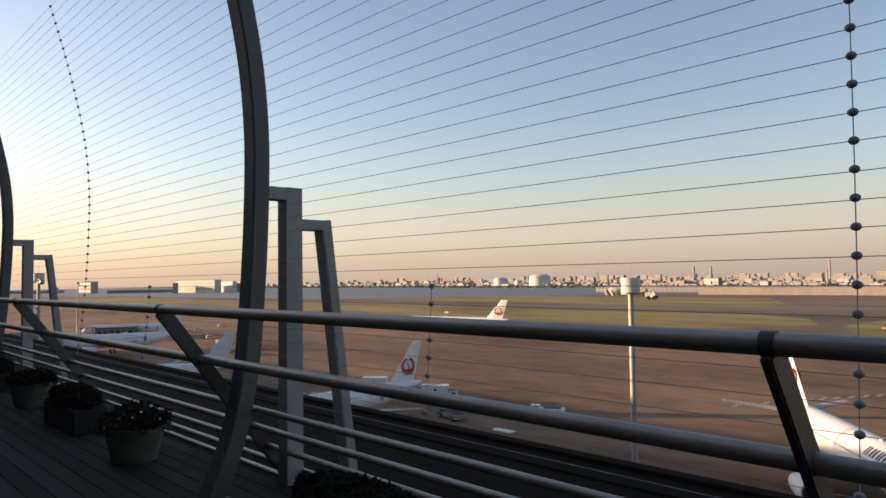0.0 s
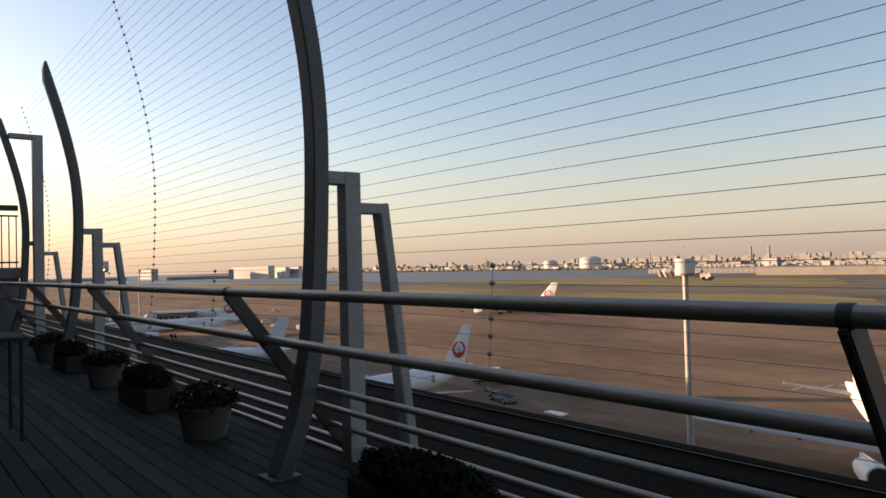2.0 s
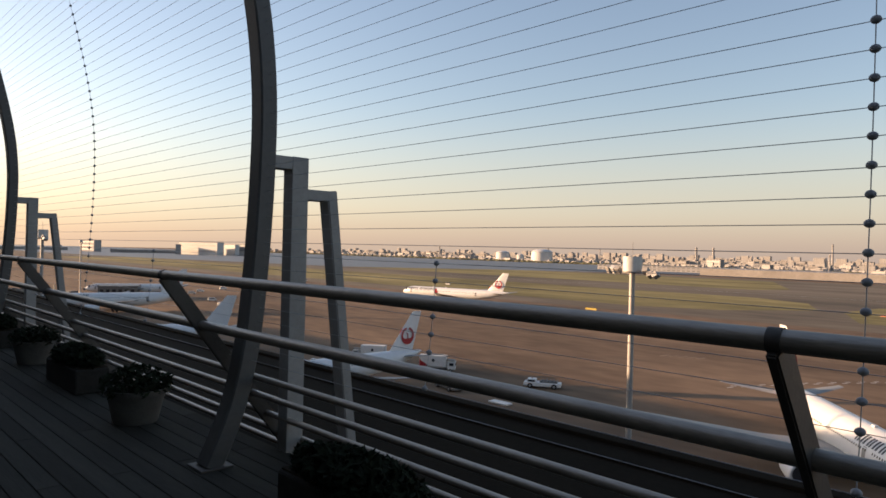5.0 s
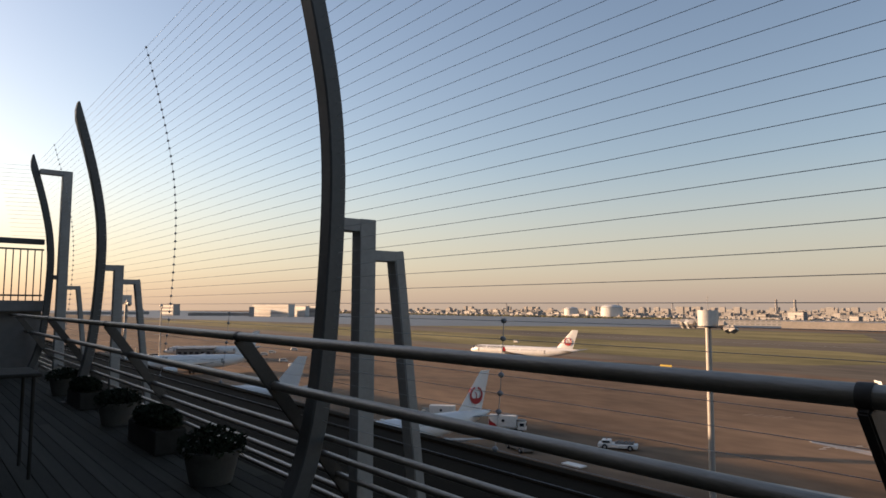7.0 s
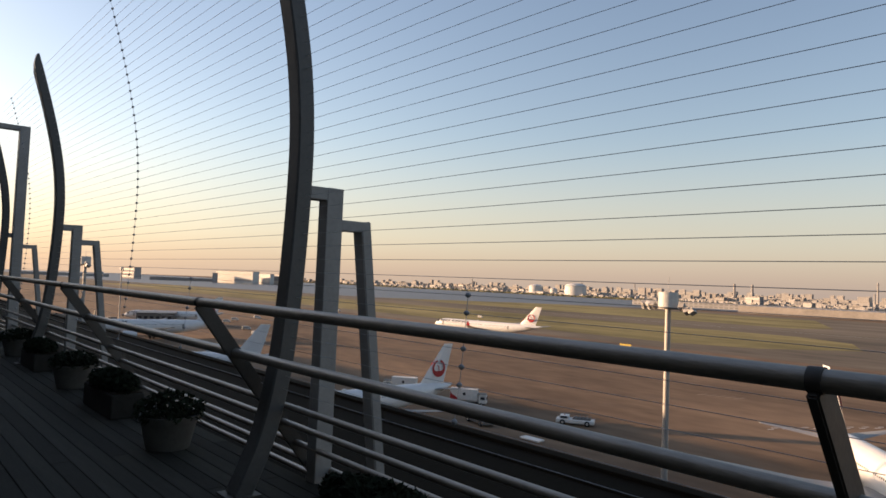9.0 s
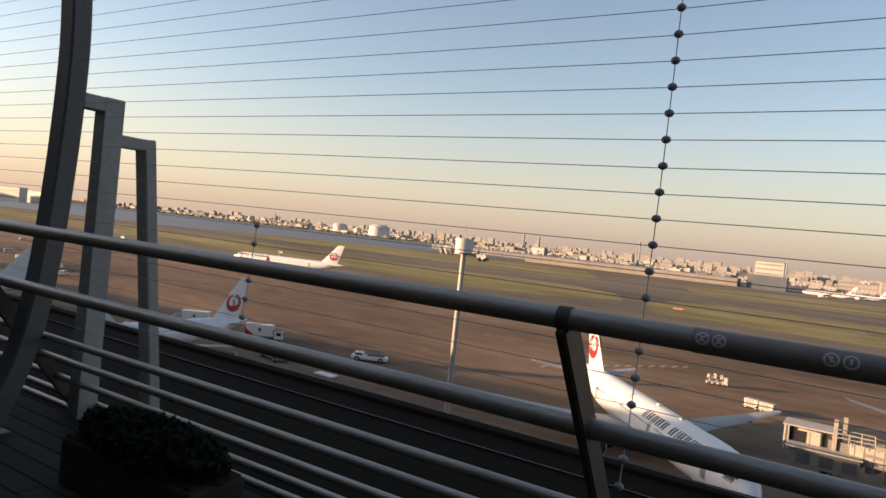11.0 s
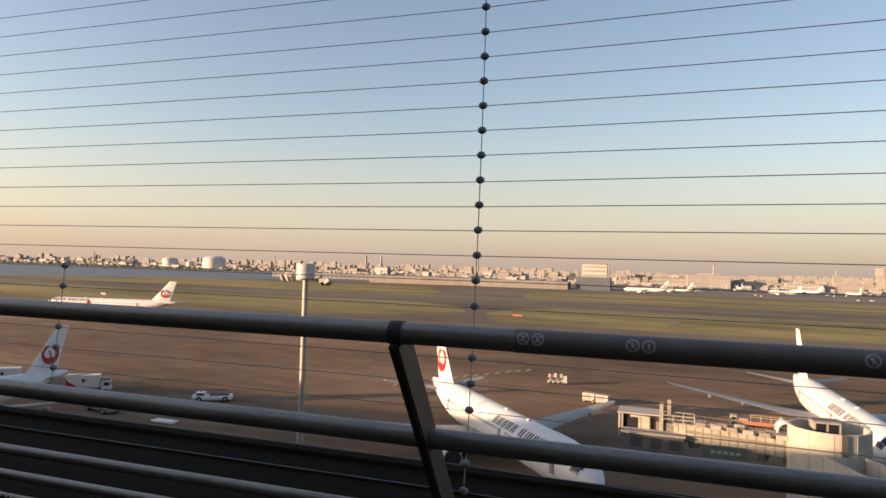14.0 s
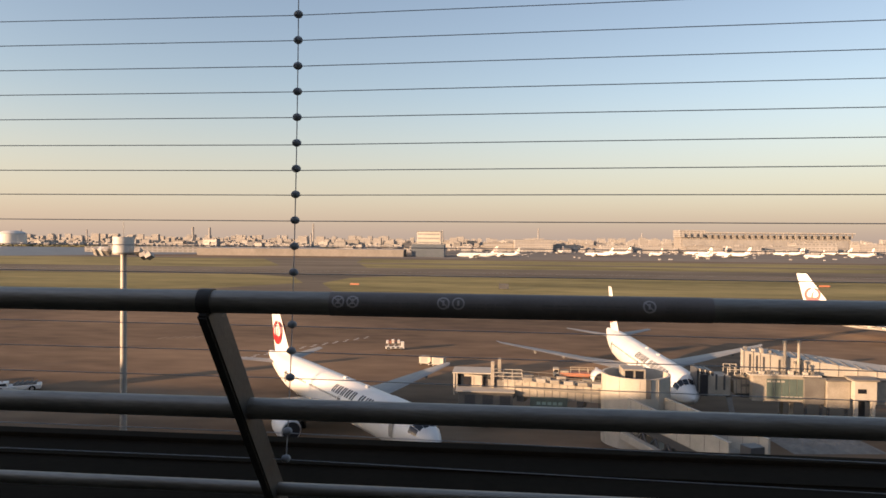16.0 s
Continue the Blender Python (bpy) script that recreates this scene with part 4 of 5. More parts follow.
def bridge(label, head, mid, rot, top):
    t = thing("boarding_bridge", label, "boarding bridge", group="boarding bridges at the gates")
    z = GROUND + top - 3.0
    a, b, c = Vector((*head, z)), Vector((*mid, z + .2)), Vector((*rot, z + .5))
    d = (a - b).normalized()
    tunnel(t, a - d * 3.0, b, 2.7, 2.3, BRIDGE, 9)
    tunnel(t, b, c, 3.2, 2.6, BRIDGE, 9, "outer_tunnel")
    cab = box(-2.2, 2.2, -2.0, 2.0, -.3, 3.1, .12)
    cab.transform(Matrix.Translation(a) @ Matrix.Rotation(math.atan2(d.y, d.x), 4, 'Z'))
    cb = part("cab", cab, BRIDGE, t)
    can = box(1.6, 2.9, -2.1, 2.1, -.2, 3.3, .1)
    can.transform(Matrix.Translation(a) @ Matrix.Rotation(math.atan2(d.y, d.x), 4, 'Z'))
    part("canopy", can, BLACK, cb)
    win = box(-1.4, .6, -2.03, -2.01, 1.3, 2.4)
    win.transform(Matrix.Translation(a) @ Matrix.Rotation(math.atan2(d.y, d.x), 4, 'Z'))
    part("cab_window", win, GLASS_D, cb)
    for s in (-1.7, 1.7):
        n = Vector((-d.y, d.x, 0)) * s
        p = b + d * 2 + n
        part("lift_column", box(p.x - .28, p.x + .28, p.y - .28, p.y + .28, GROUND + .9, z + 5.6, .04), BRIDGE, t)
        wh = part("drive_wheel", tube((p.x - .3, p.y, GROUND + .6), (p.x + .3, p.y, GROUND + .6), .6, 16), TYRE, t)
    part("service_stair", bar((a.x + 2.2, a.y - 1, z), (a.x + 2.2, a.y - 5.2, GROUND + .1), .9, .15, bev=0), BRIDGE_G, t)
    return t

bl = bridge("cream boarding bridge with ribbed roof, drawn back from the aircraft", (-4.6, 113.5), (1.0, 111.6), (17.5, 106.0), 7.9)
br = bridge("cream boarding bridge docked at the large airliner", (35.6, 116.5), (50.0, 118.0), (82.0, 118.0), 8.2)
# high sloping passage on the docked bridge, with slots, vents and clutter on its lit side
def passage(t, y0, y1, stations):
    """A roofed passage along x: rows of x, floor and eaves height over the ground, and how far the roof climbs."""
    return part("passage", rings([[(x, y0, GROUND + a), (x + 1.1, y1, GROUND + a), (x + 1.1, y1, GROUND + b + up), (x, y0, GROUND + b)] for x, a, b, up in stations]), BRIDGE_L, t)
top = passage(br, 115.0, 119.4, ((39.9, 8.9, 12.6, -.3), (44.4, 8.9, 12.0, .3), (62.5, 8.4, 9.4, .6), (86.0, 7.2, 7.9, .6)))
for xx, zz in ((40.9, 12.0), (42.0, 11.8), (43.1, 11.6), (45.6, 11.2)):
    part("slot", box(xx, xx + .32, 114.96, 115.01, GROUND + 9.2, GROUND + zz), DARKSTEEL, top)
for xx in (40.0, 41.5, 42.6, 44.2, 46.6, 49.2, 52.0, 55.0, 58.0, 61.0):
    eaves = 12.6 - (xx - 39.9) * .133 if xx < 44.4 else 12.0 - (xx - 44.4) * .1436
    part("wall_rib", box(xx - .07, xx + .07, 114.9, 115.01, GROUND + 8.7, GROUND + eaves), BRIDGE, top)
for i in range(20):
    xx = 45.4 + 1.9 * i
    eaves = 12.0 - (xx - 44.4) * .1436 if xx < 62.5 else 9.4 - (xx - 62.5) * .0638
    part("roof_batten", bar((xx, 114.9, GROUND + eaves + .06), (xx, 119.4, GROUND + eaves + .5), .16, .14, bev=0), BRIDGE_G, top)
for i in range(9):
    xx, yy, q = 40.3 + .52 * i, 115.3 + (i * 7 % 5) * .8, .3 + .13 * (i * 3 % 4)
    part("roof_unit", box(xx, xx + .42, yy, yy + .7, GROUND + 11.8, GROUND + 12.3 + q * .7, .03), (BRIDGE_L, BRIDGE_G, BRIDGE)[i % 3], top)
for xx, zb, zt, r in ((46.4, 8.9, 14.1, .24), (48.6, 9.0, 14.2, .22), (48.0, 9.0, 10.7, .13), (49.6, 9.0, 10.8, .13), (50.3, 9.0, 10.2, .12)):
    vent = part("vent_pole", tube((xx, 114.5, GROUND + zb), (xx, 114.5, GROUND + zt), r, 10), BRIDGE, br)
    part("vent_cap", tube((xx, 114.5, GROUND + zt), (xx, 114.5, GROUND + zt + .35), r * 1.6, 10), BRIDGE_G, vent)
# glazed lower gallery in front of it
gallery = part("gallery", box(41.0, 51.4, 113.4, 114.9, GROUND + 4.6, GROUND + 8.75, .04), BRIDGE, br)
part("gallery_ledge", box(40.4, 51.7, 113.1, 114.95, GROUND + 8.77, GROUND + 9.0, .03), BRIDGE_L, gallery)
for i in range(9):
    part("ledge_unit", box(41.0 + i * 1.15, 41.5 + i * 1.15 + .2 * (i % 2), 113.5, 114.2, GROUND + 9.0, GROUND + 9.3 + .15 * (i % 3), .02), BRIDGE_L if i % 2 else BRIDGE_G, gallery)
for i in range(5):
    part("gallery_pane", box(43.2 + i * 1.2, 44.3 + i * 1.2, 113.34, 113.39, GROUND + 5.0, GROUND + 8.3), SIGN_G, gallery, "dark green glazed panel")
for z0, x0, n in ((7.75, 43.3, 4), (5.2, 45.4, 5)):
    for i in range(n):
        part("sign_bar", box(x0 + i * .72, x0 + .52 + i * .72, 113.28, 113.33, GROUND + z0, GROUND + z0 + .28), BRIDGE_L, gallery)
# plant boxes, small stair tower and end gallery
for x0, x1, z0, z1, y0, m_ in ((48.9, 52.1, 4.4, 8.5, 112.9, BRIDGE_G), (52.2, 55.8, 4.0, 8.3, 112.5, BRIDGE), (59.5, 66.0, 4.6, 8.4, 113.2, BRIDGE), (66.1, 76.0, 4.4, 8.0, 113.4, BRIDGE_G)):
    unit = part("service_unit", box(x0, x1, y0, 114.9, GROUND + z0, GROUND + z1, .06), m_, br)
    part("unit_roof", box(x0 - .15, x1 + .15, y0 - .15, 114.95, GROUND + z1 + .002, GROUND + z1 + .18), BRIDGE_G, unit)
    for xx in (x0 + .2, x1 - .6):
        part("unit_leg", box(xx, xx + .35, y0 + .2, y0 + .55, GROUND, GROUND + z0), DARKSTEEL, unit)
tower = part("stair_tower", box(55.9, 59.3, 111.4, 114.2, GROUND + 5.6, GROUND + 8.7, .05), BRIDGE_L, br)
part("tower_roof", box(55.6, 59.6, 111.1, 114.4, GROUND + 8.702, GROUND + 8.95, .03), BRIDGE_G, tower)
part("tower_window", box(56.4, 57.7, 111.35, 111.4, GROUND + 6.7, GROUND + 7.4), GLASS_D, tower)
for xx in (56.0, 58.6):
    part("tower_leg", box(xx, xx + .55, 111.5, 112.1, GROUND, GROUND + 5.6, .03), BRIDGE_L, tower)
part("tower_door", box(56.6, 58.5, 113.4, 113.5, GROUND, GROUND + 5.4), BLACK, tower)
for i in range(7):
    part("bellows_fold", box(32.4 + i * .42, 32.62 + i * .42, 114.5, 118.5, GROUND + 5.5 - .05 * i, GROUND + 9.5 - .08 * i), BRIDGE_L if i % 2 else DARKSTEEL, br)
for xx in (35.4, 36.7):
    part("cab_slot", box(xx, xx + .3, 114.38, 114.45, GROUND + 6.0, GROUND + 8.6), DARKSTEEL, br)
part("sign_panel", box(4.6, 10.4, 105.6, 105.75, GROUND + 4.1, GROUND + 5.9), SIGN_G, bl, "dark green sign panel")
for i in range(5):
    part("sign_mark", box(5.6 + i * .85, 6.2 + i * .85, 105.55, 105.6, GROUND + 4.75, GROUND + 5.2), SIGN_T, bl)

# roof slabs, open front and guard rails of the drawn-back bridge head
Z7 = GROUND + 7.9
part("roof_slab", box(-8.2, -1.6, 111.0, 116.2, Z7 + .32, Z7 + .52, .05), BRIDGE_L, bl)
part("front_frame", box(-7.6, -7.3, 111.2, 116.0, Z7 - 3.0, Z7 + .3, .03), BRIDGE_L, bl)
for yy in (111.15, 112.7, 114.3, 115.9):
    part("frame_post", box(-8.0, -7.75, yy - .12, yy + .12, Z7 - 3.2, Z7 + .32), BRIDGE_L, bl)
for xx in (-6.3, -4.6, -3.0):
    part("side_opening", box(xx, xx + 1.1, 111.36, 111.44, Z7 - 2.3, Z7 - .2), BLACK, bl)
part("lower_platform", box(-7.4, 2.2, 107.6, 111.0, Z7 - 2.0, Z7 - 1.75, .05), BRIDGE_L, bl)
part("lower_body", box(-6.9, 1.9, 107.9, 110.9, Z7 - 4.4, Z7 - 2.0, .05), BRIDGE_G, bl)
for xx in (-5.9, -3.0, -.2):
    part("lower_opening", box(xx, xx + 1.7, 107.84, 107.9, Z7 - 4.0, Z7 - 2.4), DARKSTEEL, bl)
for yy in (108.6, 111.6):
    for zz in (.55, 1.1):
        part("guard_tube", tube((-1.2, yy, Z7 + zz), (3.4, yy, Z7 + zz), .06, 6), BRIDGE_L, bl)
    for xx in (-1.2, .3, 1.8, 3.4):
        part("guard_post", tube((xx, yy, Z7 - .4), (xx, yy, Z7 + 1.1), .06, 6), BRIDGE_L, bl)
for i in range(6):
    part("cable_tray", box(3.5 + i * 2.1, 4.9 + i * 2.1, 106.9 - i * .68, 107.5 - i * .68, Z7 + .15, Z7 + .75, .05), BRIDGE_L if i % 2 else BRIDGE, bl)
Z8 = GROUND + 8.2
for yy in (115.2, 117.6):
    for zz in (.5, 1.0):
        part("guard_tube", tube((37.5, yy, Z8 + .6 + zz), (39.8, yy, Z8 + .6 + zz), .06, 6), BRIDGE_L, br)
    for xx in (37.6, 38.7, 39.7):
        part("guard_post", tube((xx, yy, Z8 + .2), (xx, yy, Z8 + 1.6), .06, 6), BRIDGE_L, br)

# low service wing at the far end of the terminal
wing_t = thing("service_wing", "dark low service building with small windows on the apron", "building", pose(-402.0, 133.0, GROUND, 0, 0, 66))
wl = part("wall", box(-10, 10, -9, 9, 0, 6.2), BRIDGE_G, wing_t)
part("roof", box(-10.4, 10.4, -9.4, 9.4, 6.2, 6.7), DARKSTEEL, wing_t)
for i in range(6):
    part("window", box(-9 + i * 3.1, -7.2 + i * 3.1, 9.02, 9.1, 3.2, 4.8), GLASS_D, wl)
    part("window", box(-9 + i * 3.1, -7.2 + i * 3.1, -9.1, -9.02, 3.2, 4.8), GLASS_D, wl)

bridge("grey boarding bridge in terminal shade by the parked aircraft", (-236.0, 66.0), (-247.0, 60.0), (-262.0, 48.0), 7.6)
bridge("grey boarding bridge far along the terminal", (-345.0, 92.0), (-357.0, 86.0), (-372.0, 72.0), 7.6)
for i in range(9):
    van(-255 - 24 * i + RNG.uniform(-9, 9), 128 + 9 * i + RNG.uniform(-14, 14), RNG.uniform(0, 180))
for i in range(6):
    container_cart(-280 - 5 * i, 150 + 2 * i, 20)
rot = thing("bridge_rotunda", "pale round bridge tower with an open notch in its rim", "rotunda")
secs = []
for z, r in ((GROUND, 5.1), (GROUND + 10.5, 5.1), (GROUND + 10.5, 4.75), (GROUND + 8.2, 4.7)):
    secs.append([(20.5 + r * math.cos(a), 104.0 + r * math.sin(a), z) for a in np.linspace(0, 2 * math.pi, 40, endpoint=False)])
smooth(part("drum", rings(secs), BRIDGE_L, rot), 40)
part("drum_slot", box(21.05, 21.75, 98.8, 99.2, GROUND + 7.7, GROUND + 10.52), DARKSTEEL, rot, "dark open slot in the rim")
house = part("roof_house", box(18.5, 21.9, 103.4, 107.0, GROUND + 8.2, GROUND + 11.1, .05), BRIDGE, rot)
for xx in (18.8, 20.35):
    part("house_window", box(xx, xx + 1.2, 103.34, 103.4, GROUND + 9.4, GROUND + 10.9), GLASS_D, house)
for k in range(5):
    a = radians(200 + 33 * k)
    part("drum_seam", box(20.5 + 5.11 * math.cos(a) - .03, 20.5 + 5.11 * math.cos(a) + .03, 104 + 5.11 * math.sin(a) - .03, 104 + 5.11 * math.sin(a) + .03, GROUND, GROUND + 10.4), BRIDGE_L, rot)
# covered walkway that runs back from the round tower, on dark steel legs
ramp = thing("access_walkway", "pale walled walkway on dark steel legs beside the round tower", "walkway", pose(18.6, 99.9, GROUND, 0, 0, -69.2))
part("deck", box(0, 22.6, 0, 5.2, 4.6, 4.85), BRIDGE, ramp)
for y0 in (-.28, 5.2):
    wall = part("parapet", box(0, 22.6, y0, y0 + .28, 4.8, 7.5, .03), BRIDGE_L, ramp)
    part("coping", box(-.05, 22.65, y0 - .06, y0 + .34, 7.502, 7.62, .02), BRIDGE_L, wall)
    for k in range(8):
        part("panel_joint", box(1.4 + 2.8 * k, 1.46 + 2.8 * k, y0 - .02, y0 + .3, 4.82, 7.48), BRIDGE_G, wall)
part("girder", box(0, 22.6, .1, 5.1, 3.5, 4.6), DARKSTEEL, ramp)
for k in range(7):
    a, b = (1.0 + 3.1 * k, 3.6), (2.5 + 3.1 * k, 1.9)
    part("brace", tube((a[0], 0, a[1]), (b[0], 0, b[1]), .16, 6), DARKSTEEL, ramp)
    part("brace", tube((b[0], 0, b[1]), (a[0] + 3.1, 0, a[1]), .16, 6), DARKSTEEL, ramp)
part("lower_duct", box(0, 21.0, -1.1, -.1, 1.5, 2.6, .08), BRIDGE_L, ramp)
for xx in (3.0, 10.0, 17.0):
    for yy in (.5, 4.3):
        part("leg", box(xx, xx + .5, yy, yy + .5, 0, 3.5), DARKSTEEL, ramp)
end_tower = thing("lift_tower", "dark square lift tower at the end of the walkway", "tower", pose(28.0, 77.6, GROUND, 0, 0, -69.2))
part("shaft", box(0, 1.7, -.9, 1.0, 0, 7.9, .05), DARKSTEEL, end_tower)
part("door", box(.4, 1.3, -.94, -.9, .1, 2.3), BLACK, end_tower)
for k in range(3):
    part("band", box(-.05, 1.75, -.95, 1.05, 2.6 + 1.7 * k, 2.75 + 1.7 * k), BRIDGE_G, end_tower)
cover = thing("canvas_cover", "crumpled grey canvas cover lying over goods on the apron", "cover", pose(48.8, 105.2, GROUND, 0, 0, 7))
bm = bmesh.new()
bmesh.ops.create_grid(bm, x_segments=26, y_segments=16, size=1.0, matrix=Matrix.Diagonal((7.0, 4.2, 1, 1)))
for v in bm.verts:
    rim = min(1.0, 2.2 * (1 - max(abs(v.co.x) / 7.0, abs(v.co.y) / 4.2)))
    v.co.z = .03 + rim * (.7 + .3 * math.sin(v.co.x * 1.7 + v.co.y) + RNG.uniform(-.12, .12))
part("canvas", bm, mat("canvas_grey", (0.16, 0.15, 0.135), (0.26, 0.245, 0.22), 0.8, 0.9, 0, 0.3), cover)

# ---------- light masts ----------
def light_mast(x, y, top, r, k, label):
    t = thing("light_mast", label, "light mast", pose(x, y, GROUND), "apron light masts")
    h = top - GROUND
    smooth(part("pole", tube((0, 0, 0), (0, 0, h - 1.8 * k), r * 1.25, 18, r2=r), MASTM, t))
    d = part("drum", tube((0, 0, h - 2.1 * k), (0, 0, h), 1.32 * k, 28), LAMP, t, "pale drum on top of the mast")
    smooth(d)
    part("drum_rim", tube((0, 0, h - 2.15 * k), (0, 0, h - 2.0 * k), 1.4 * k, 28), MASTM, d)
    part("rod", tube((0, 0, h), (0, 0, h + 2.0 * k), .035 * k, 6), MASTM, t)
    part("cross_arm", box(-3.9 * k, 3.9 * k, -.12 * k, .12 * k, h - 2.35 * k, h - 2.15 * k), MASTM, t)
    for i, a in enumerate((-3.6, -2.9, -2.2, 2.2, 2.9, 3.6)):
        lm = box(-.42 * k, .42 * k, -.4 * k, .3 * k, -.5 * k, .55 * k, .05)
        lm.transform(Matrix.Translation((a * k, -.1 * k, h - 1.9 * k - (0.5 * k if i > 3 else 0))) @ Matrix.Rotation(radians(28 + 9 * i), 4, 'X') @ Matrix.Rotation(radians(-30 + 13 * i), 4, 'Z'))
        part("floodlight", lm, MASTM if i != 1 else LAMP, t)
    return t
light_mast(-34.6, 58.0, 1.18, .27, .706, "tall grey apron light mast with a pale drum and floodlights")
light_mast(-330.0, 92.0, 2.0, .28, .55, "distant apron light mast with floodlights")
light_mast(-140.0, 31.5, 3.4, .27, .706, "tall apron light mast close to the terminal")
light_mast(-262.0, 66.0, 0.0, .25, .5, "distant apron light mast with floodlights")

# ---------- distance ----------
def block(x, y, w, d, h, rz, material, name="building", label="", windows=0, group="", roofbits=True):
    t = thing(name, label or "distant low city building in hazy morning sun", "building", pose(x, y, GROUND, 0, 0, rz), group or "distant buildings")
    wl = part("wall", box(-w/2, w/2, -d/2, d/2, 0, h), material, t)
    part("roof", box(-w/2 - .4, w/2 + .4, -d/2 - .4, d/2 + .4, h, h + max(.6, h * .03)), CITY_B, t)
    if roofbits:
        part("roof_house", box(-w * .2, w * .05, -d * .3, d * .2, h, h + 3.2), material, t)
    for i in range(windows):
        z0 = h * (i + .45) / (windows + .2)
        part("window", box(-w * .46, w * .46, -d/2 - .12, -d/2 - .02, z0, z0 + h / windows * .38), CITY_W, wl)
    return t

C = [CITY_A, CITY_A, CITY_B, CITY_C]
# shore across the river and the town behind it
for i in range(270):
    u = RNG.random()
    x = -3000 + 3900 * u
    y = RNG.uniform(1640, 2300) if x < -350 else RNG.uniform(1750, 2500)
    h = RNG.choice((6, 7, 9, 10, 12, 16, 21)) * RNG.uniform(.8, 1.25)
    block(x, y, RNG.uniform(11, 42), RNG.uniform(9, 24), h * RNG.uniform(.75, 1.0), RNG.uniform(-25, 25), RNG.choice(C), windows=RNG.choice((0, 2, 3)), roofbits=RNG.random() < .5)
bm = bmesh.new()
for i in range(2400):
    x = RNG.uniform(-4200, 4200)
    y = RNG.uniform(2300, 4300)
    if x * x + y * y > 4700 ** 2:
        continue
    w, d, h = RNG.uniform(8, 36), RNG.uniform(8, 26), RNG.choice((6, 7, 9, 11, 14, 19, 30)) * RNG.uniform(.7, 1.25)
    box(x - w/2, x + w/2, y - d/2, y + d/2, GROUND, GROUND + h, 0, bm)
tagged(part("city_buildings", bm, CITY_A), "far pale city buildings along the horizon", "city", kind="stuff")
bm = bmesh.new()
for i in range(1500):
    x = RNG.uniform(-4200, 4200)
    y = RNG.uniform(2300, 4300)
    if x * x + y * y > 4700 ** 2:
        continue
    w, d, h = RNG.uniform(8, 45), RNG.uniform(8, 30), RNG.choice((5, 6, 8, 10, 13, 17)) * RNG.uniform(.7, 1.25)
    box(x - w/2, x + w/2, y - d/2, y + d/2, GROUND, GROUND + h, 0, bm)
tagged(part("city_blocks", bm, CITY_C), "far brown and grey city blocks along the horizon", "city", kind="stuff")

bm = bmesh.new()
for i in range(1100):
    if i % 3:
        x, y = RNG.uniform(-2600, -380), RNG.uniform(1615, 2050)
    else:
        x, y = RNG.uniform(-250, 1200), RNG.uniform(1560, 1900)
    w, d, h = RNG.uniform(4, 16), RNG.uniform(4, 10), RNG.uniform(3, 10)
    box(x - w/2, x + w/2, y - d/2, y + d/2, GROUND, GROUND + h, 0, bm)
tagged(part("shore_sheds", bm, CITY_A), "small pale sheds and lorries along the far shore", "sheds", kind="stuff")

def chimney(x, y, h, r):
    t = thing("chimney", "slim pale industrial chimney across the river", "chimney", pose(x, y, GROUND), "distant chimneys")
    part("shaft", tube((0, 0, 0), (0, 0, h), r * 1.4, 12, r2=r), CITY_A, t)
    part("band", tube((0, 0, h * .9), (0, 0, h * .94), r * 1.12, 12), CITY_C, t)
for x, y, h, r in ((-985, 2050, 58, 3.2), (-930, 2050, 57, 3.2), (-700, 2400, 78, 2.6), (-250, 2600, 60, 2.2), (-1600, 2100, 46, 2.2), (-1500, 2300, 50, 2), (-620, 2100, 42, 2), (120, 2700, 70, 2.4), (480, 2500, 52, 2), (-2100, 2000, 46, 2)):
    chimney(x, y, h, r)

def storage_tank(x, y, r, h):
    t = thing("storage_tank", "pale cylindrical storage tank with a domed roof", "storage tank", pose(x, y, GROUND), "storage tanks on the far bank")
    smooth(part("shell", tube((0, 0, 0), (0, 0, h), r, 40), TANKM, t))
    secs = [[(r * f * math.cos(a), r * f * math.sin(a), z) for a in np.linspace(0, 2 * math.pi, 32, endpoint=False)] for f, z in ((1.0, h), (.85, h + r * .12), (.6, h + r * .2), (.3, h + r * .25), (.05, h + r * .26))]
    smooth(part("dome", rings(secs), TANKM, t))
    part("walkway_ring", tube((0, 0, h - .6), (0, 0, h), r + .6, 40), CITY_B, t)
storage_tank(-1312, 1690, 33, 32)
storage_tank(-1500, 1720, 22, 27)
storage_tank(-1440, 1740, 12, 20)

HANGAR = mat("hangar_cladding", (0.46, 0.44, 0.405), (0.56, 0.54, 0.5), 0.05, 0.7)
# hangars to the far side of the field
block(-1922, 867, 165, 24, 36, 15, HANGAR, label="large pale hangar across the airfield", windows=2, roofbits=False)
block(-1868, 977, 48, 14, 33, 15, HANGAR, label="grey hangar annex across the airfield", windows=1, roofbits=False)
block(-1946, 810, 14, 40, 28, 66, CITY_A, label="narrow pale tower beside the hangar", windows=3, roofbits=False)
block(-1887, 941, 70, 14, 31, 6, HANGAR, label="pale hangar lit by the sun", windows=0, roofbits=False)
block(-2330, 690, 70, 24, 36, 15, CITY_A, label="grey block across the airfield", windows=3)
block(-2600, 560, 260, 60, 9, 76, CITY_A, label="long low grey shed", windows=0, roofbits=False)
block(-2160, 800, 200, 60, 9, 68, CITY_C, label="long low brown shed by the field", windows=0, roofbits=False)

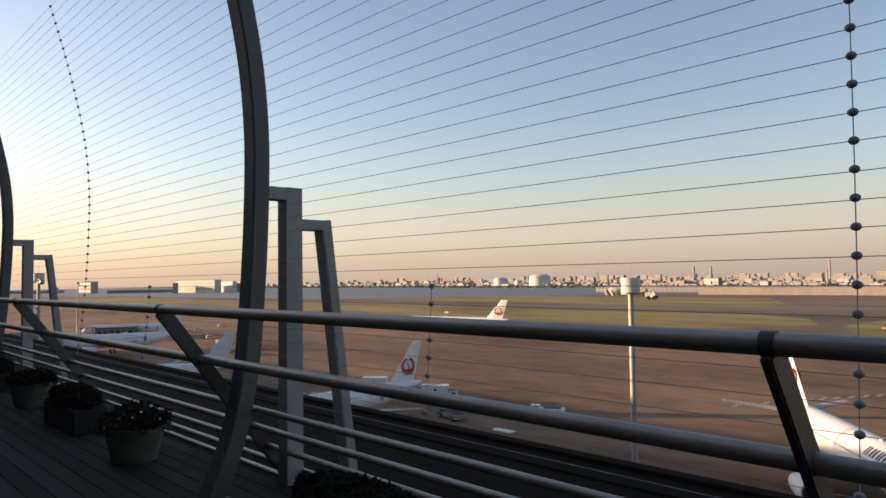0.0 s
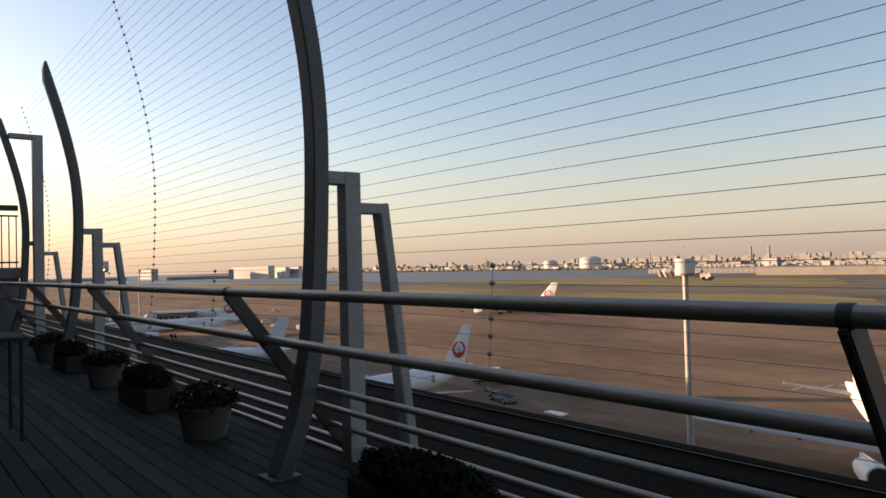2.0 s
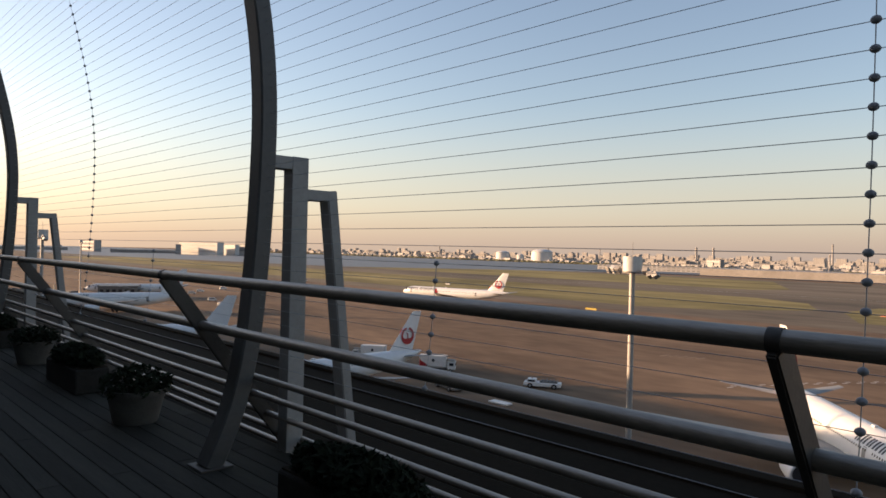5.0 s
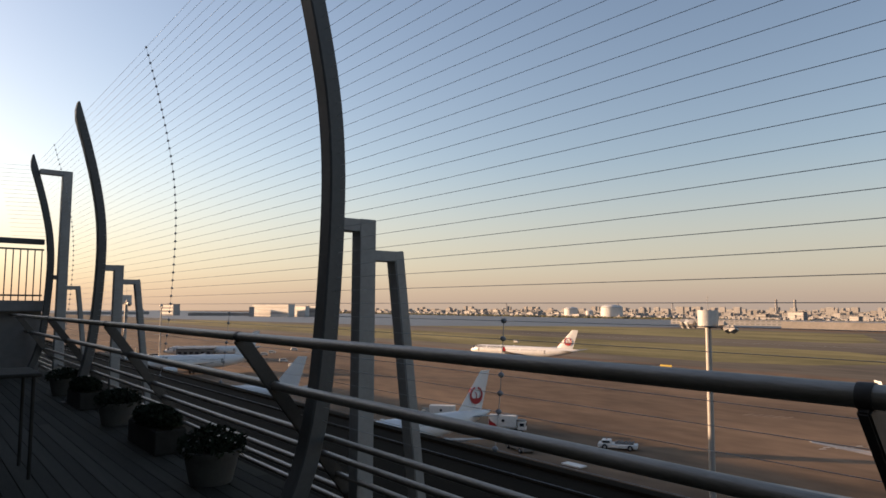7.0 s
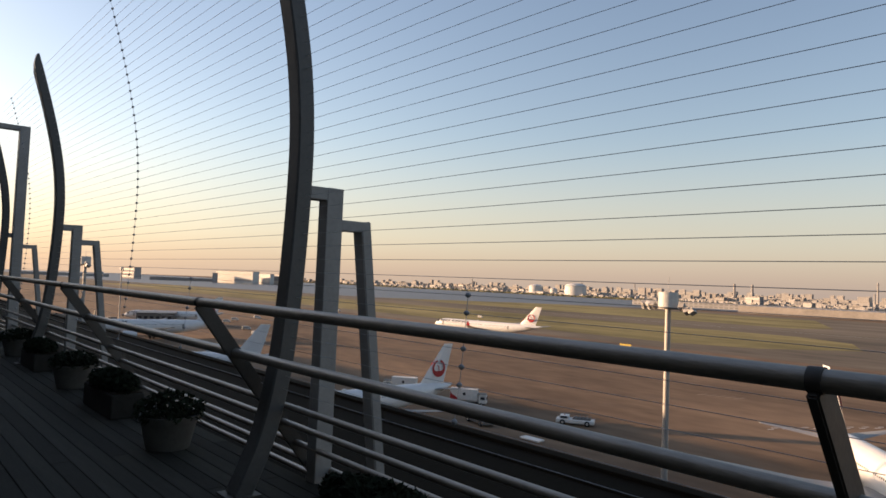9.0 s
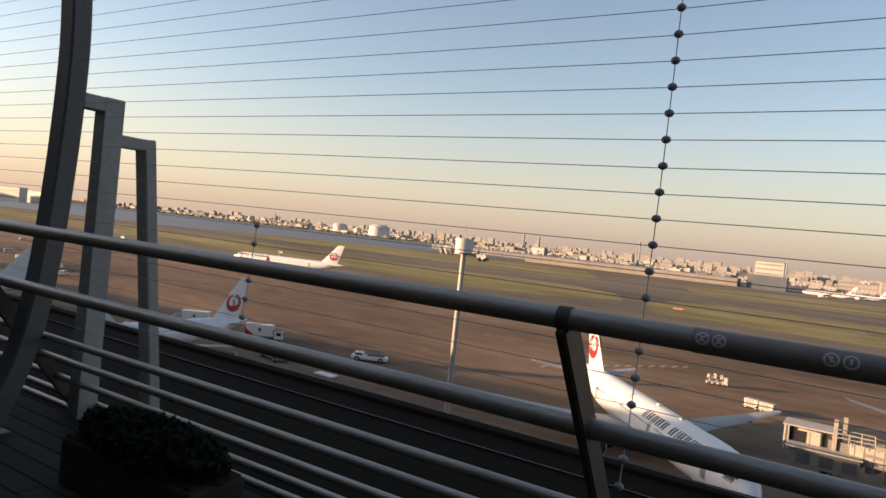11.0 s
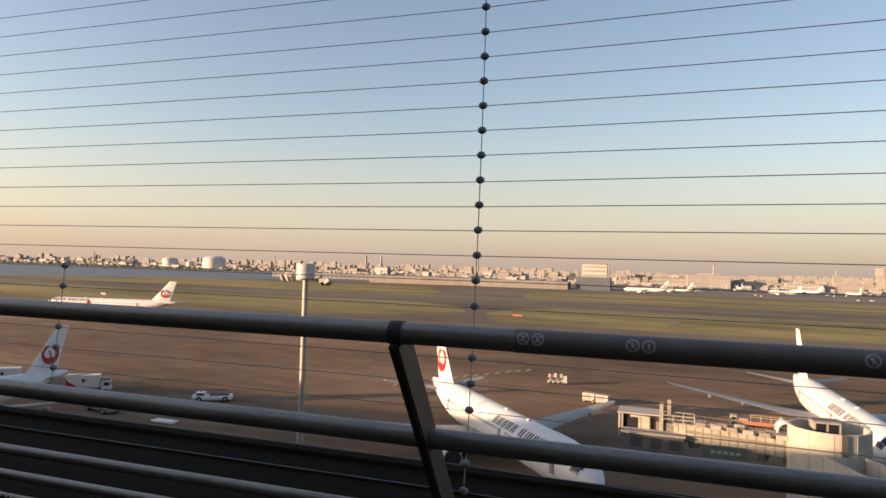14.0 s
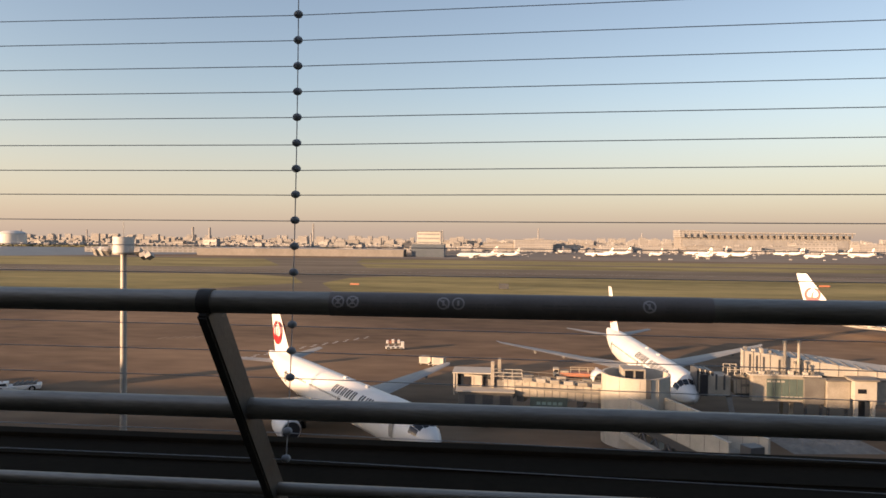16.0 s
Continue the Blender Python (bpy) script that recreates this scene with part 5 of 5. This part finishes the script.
# far terminal side
block(-153, 1330, 46, 36, 42, 2, mat("office_cream", (0.44, 0.415, 0.37), (0.54, 0.51, 0.46), 0.05, 0.8), label="pale office block with window bands", windows=5, roofbits=False)
block(-128, 1105, 52, 60, 20, 3, mat("blue_shed", (0.07, 0.09, 0.11), (0.1, 0.12, 0.15), .05, .7), label="low blue-grey cargo shed", roofbits=False)
block(-330, 1080, 330, 60, 11, 4, mat("cargo_wall", (0.2, 0.185, 0.17), (0.29, 0.27, 0.25), .05, .8), label="long low grey cargo building", windows=0, roofbits=False)
block(-560, 1230, 420, 70, 9, 10, CITY_B, label="long low dark pier building", windows=1, roofbits=False)
for i in range(12):
    block(-40 + i * 95 + RNG.uniform(-20, 20), RNG.uniform(1620, 1760), RNG.uniform(60, 100), 50, RNG.uniform(12, 28), RNG.uniform(-4, 4), RNG.choice(C), windows=2, label="low terminal building across the field")
hall = thing("terminal_hall", "wide far terminal hall with a ribbed white roof", "terminal", pose(660, 1860, GROUND))
part("hall", box(-210, 210, -40, 40, 0, 44), CITY_C, hall)
part("roof", box(-150, 215, -55, 45, 48, 51.5), CITY_A, hall)
for i in range(28):
    part("roof_strut", box(-208 + i * 15.4, -205.5 + i * 15.4, -52, -49, 38, 48), CITY_C, hall)
part("window_front", box(-205, 205, -40.6, -40.1, 8, 32), CITY_W, hall)
part("tower", box(-214, -150, -45, 30, 38, 56), CITY_B, hall)
causeway = thing("runway_causeway", "long pale elevated deck on short piers by the river", "causeway")
part("deck", box(-560, -150, 1195, 1215, GROUND + 4.5, GROUND + 6.5), CITY_A, causeway)
for i in range(14):
    part("pier", box(-553 + i * 30, -549 + i * 30, 1198, 1212, GROUND, GROUND + 4.5), CITY_C, causeway)
# scrub along the banks
bm = bmesh.new()
for i in range(1400):
    x = RNG.uniform(-3600, -420)
    y = 1612 + RNG.uniform(-12, 22) if x < -420 else 990 + RNG.uniform(-8, 14) + max(0, x + 420) * .02
    s = RNG.uniform(2, 6)
    bmesh.ops.create_icosphere(bm, subdivisions=1, radius=s, matrix=Matrix.Translation((x, y, GROUND + s * .3)) @ Matrix.Diagonal((RNG.uniform(1, 2.2), 1, RNG.uniform(.5, .9), 1)))
tagged(part("bank_scrub", bm, TREES), "dark scrub along the river bank", "scrub", kind="stuff")
bm = bmesh.new()
for i in range(170):
    x, y = RNG.uniform(-60, 1500), RNG.uniform(1060, 1560)
    w, d, h = RNG.uniform(2, 6), RNG.uniform(1.8, 2.6), RNG.uniform(1.1, 2.3)
    box(x - w/2, x + w/2, y - d/2, y + d/2, GROUND, GROUND + h, 0, bm)
tagged(part("ramp_vehicles", bm, CITY_A), "small pale vehicles and carts on the far apron", "vehicles", kind="stuff")
# signs and marker boards on the grass
def marker(x, y, w, h, m_, label):
    t = thing("marker_board", label, "sign board", pose(x, y, GROUND), "airfield marker boards")
    part("panel", box(-w/2, w/2, -.15, .15, .4, .4 + h, .03), m_, t)
    for s in (-.4, .4):
        part("post", box(w * s - .08, w * s + .08, -.08, .08, 0, .4), DARKSTEEL, t)
marker(-208, 311, 7, 1.0, YLINE, "yellow airfield guidance board beside the taxiway")
marker(-96.3, 424, 6, 0.9, TRUCK_R, "small orange marker board on the grass")
marker(-1.4, 409, 6, 3.2, DARKSTEEL, "small dark equipment cabinet on the grass")
marker(210, 470, 7, 1.1, TRUCK_R, "small orange marker board on the grass")

# ---------- deck boards ----------
me = None
ny = int((0.85 + 2.7) / 0.15)
for i in range(ny):
    y = 0.855 - 0.15 * (i + .5)
    for j in range(6):
        x0 = -33.5 + j * 7.0 + (i % 3) * 1.3
        if me is None:
            ob = part("plank", box(-3.497, 3.497, -.071, .071, -.03, 0, .004), DECK, deck)
            me = ob.data
        else:
            ob = new("plank", me)
            ob.parent = deck
        ob.location = (x0 + 3.5, y, DECK_Z)
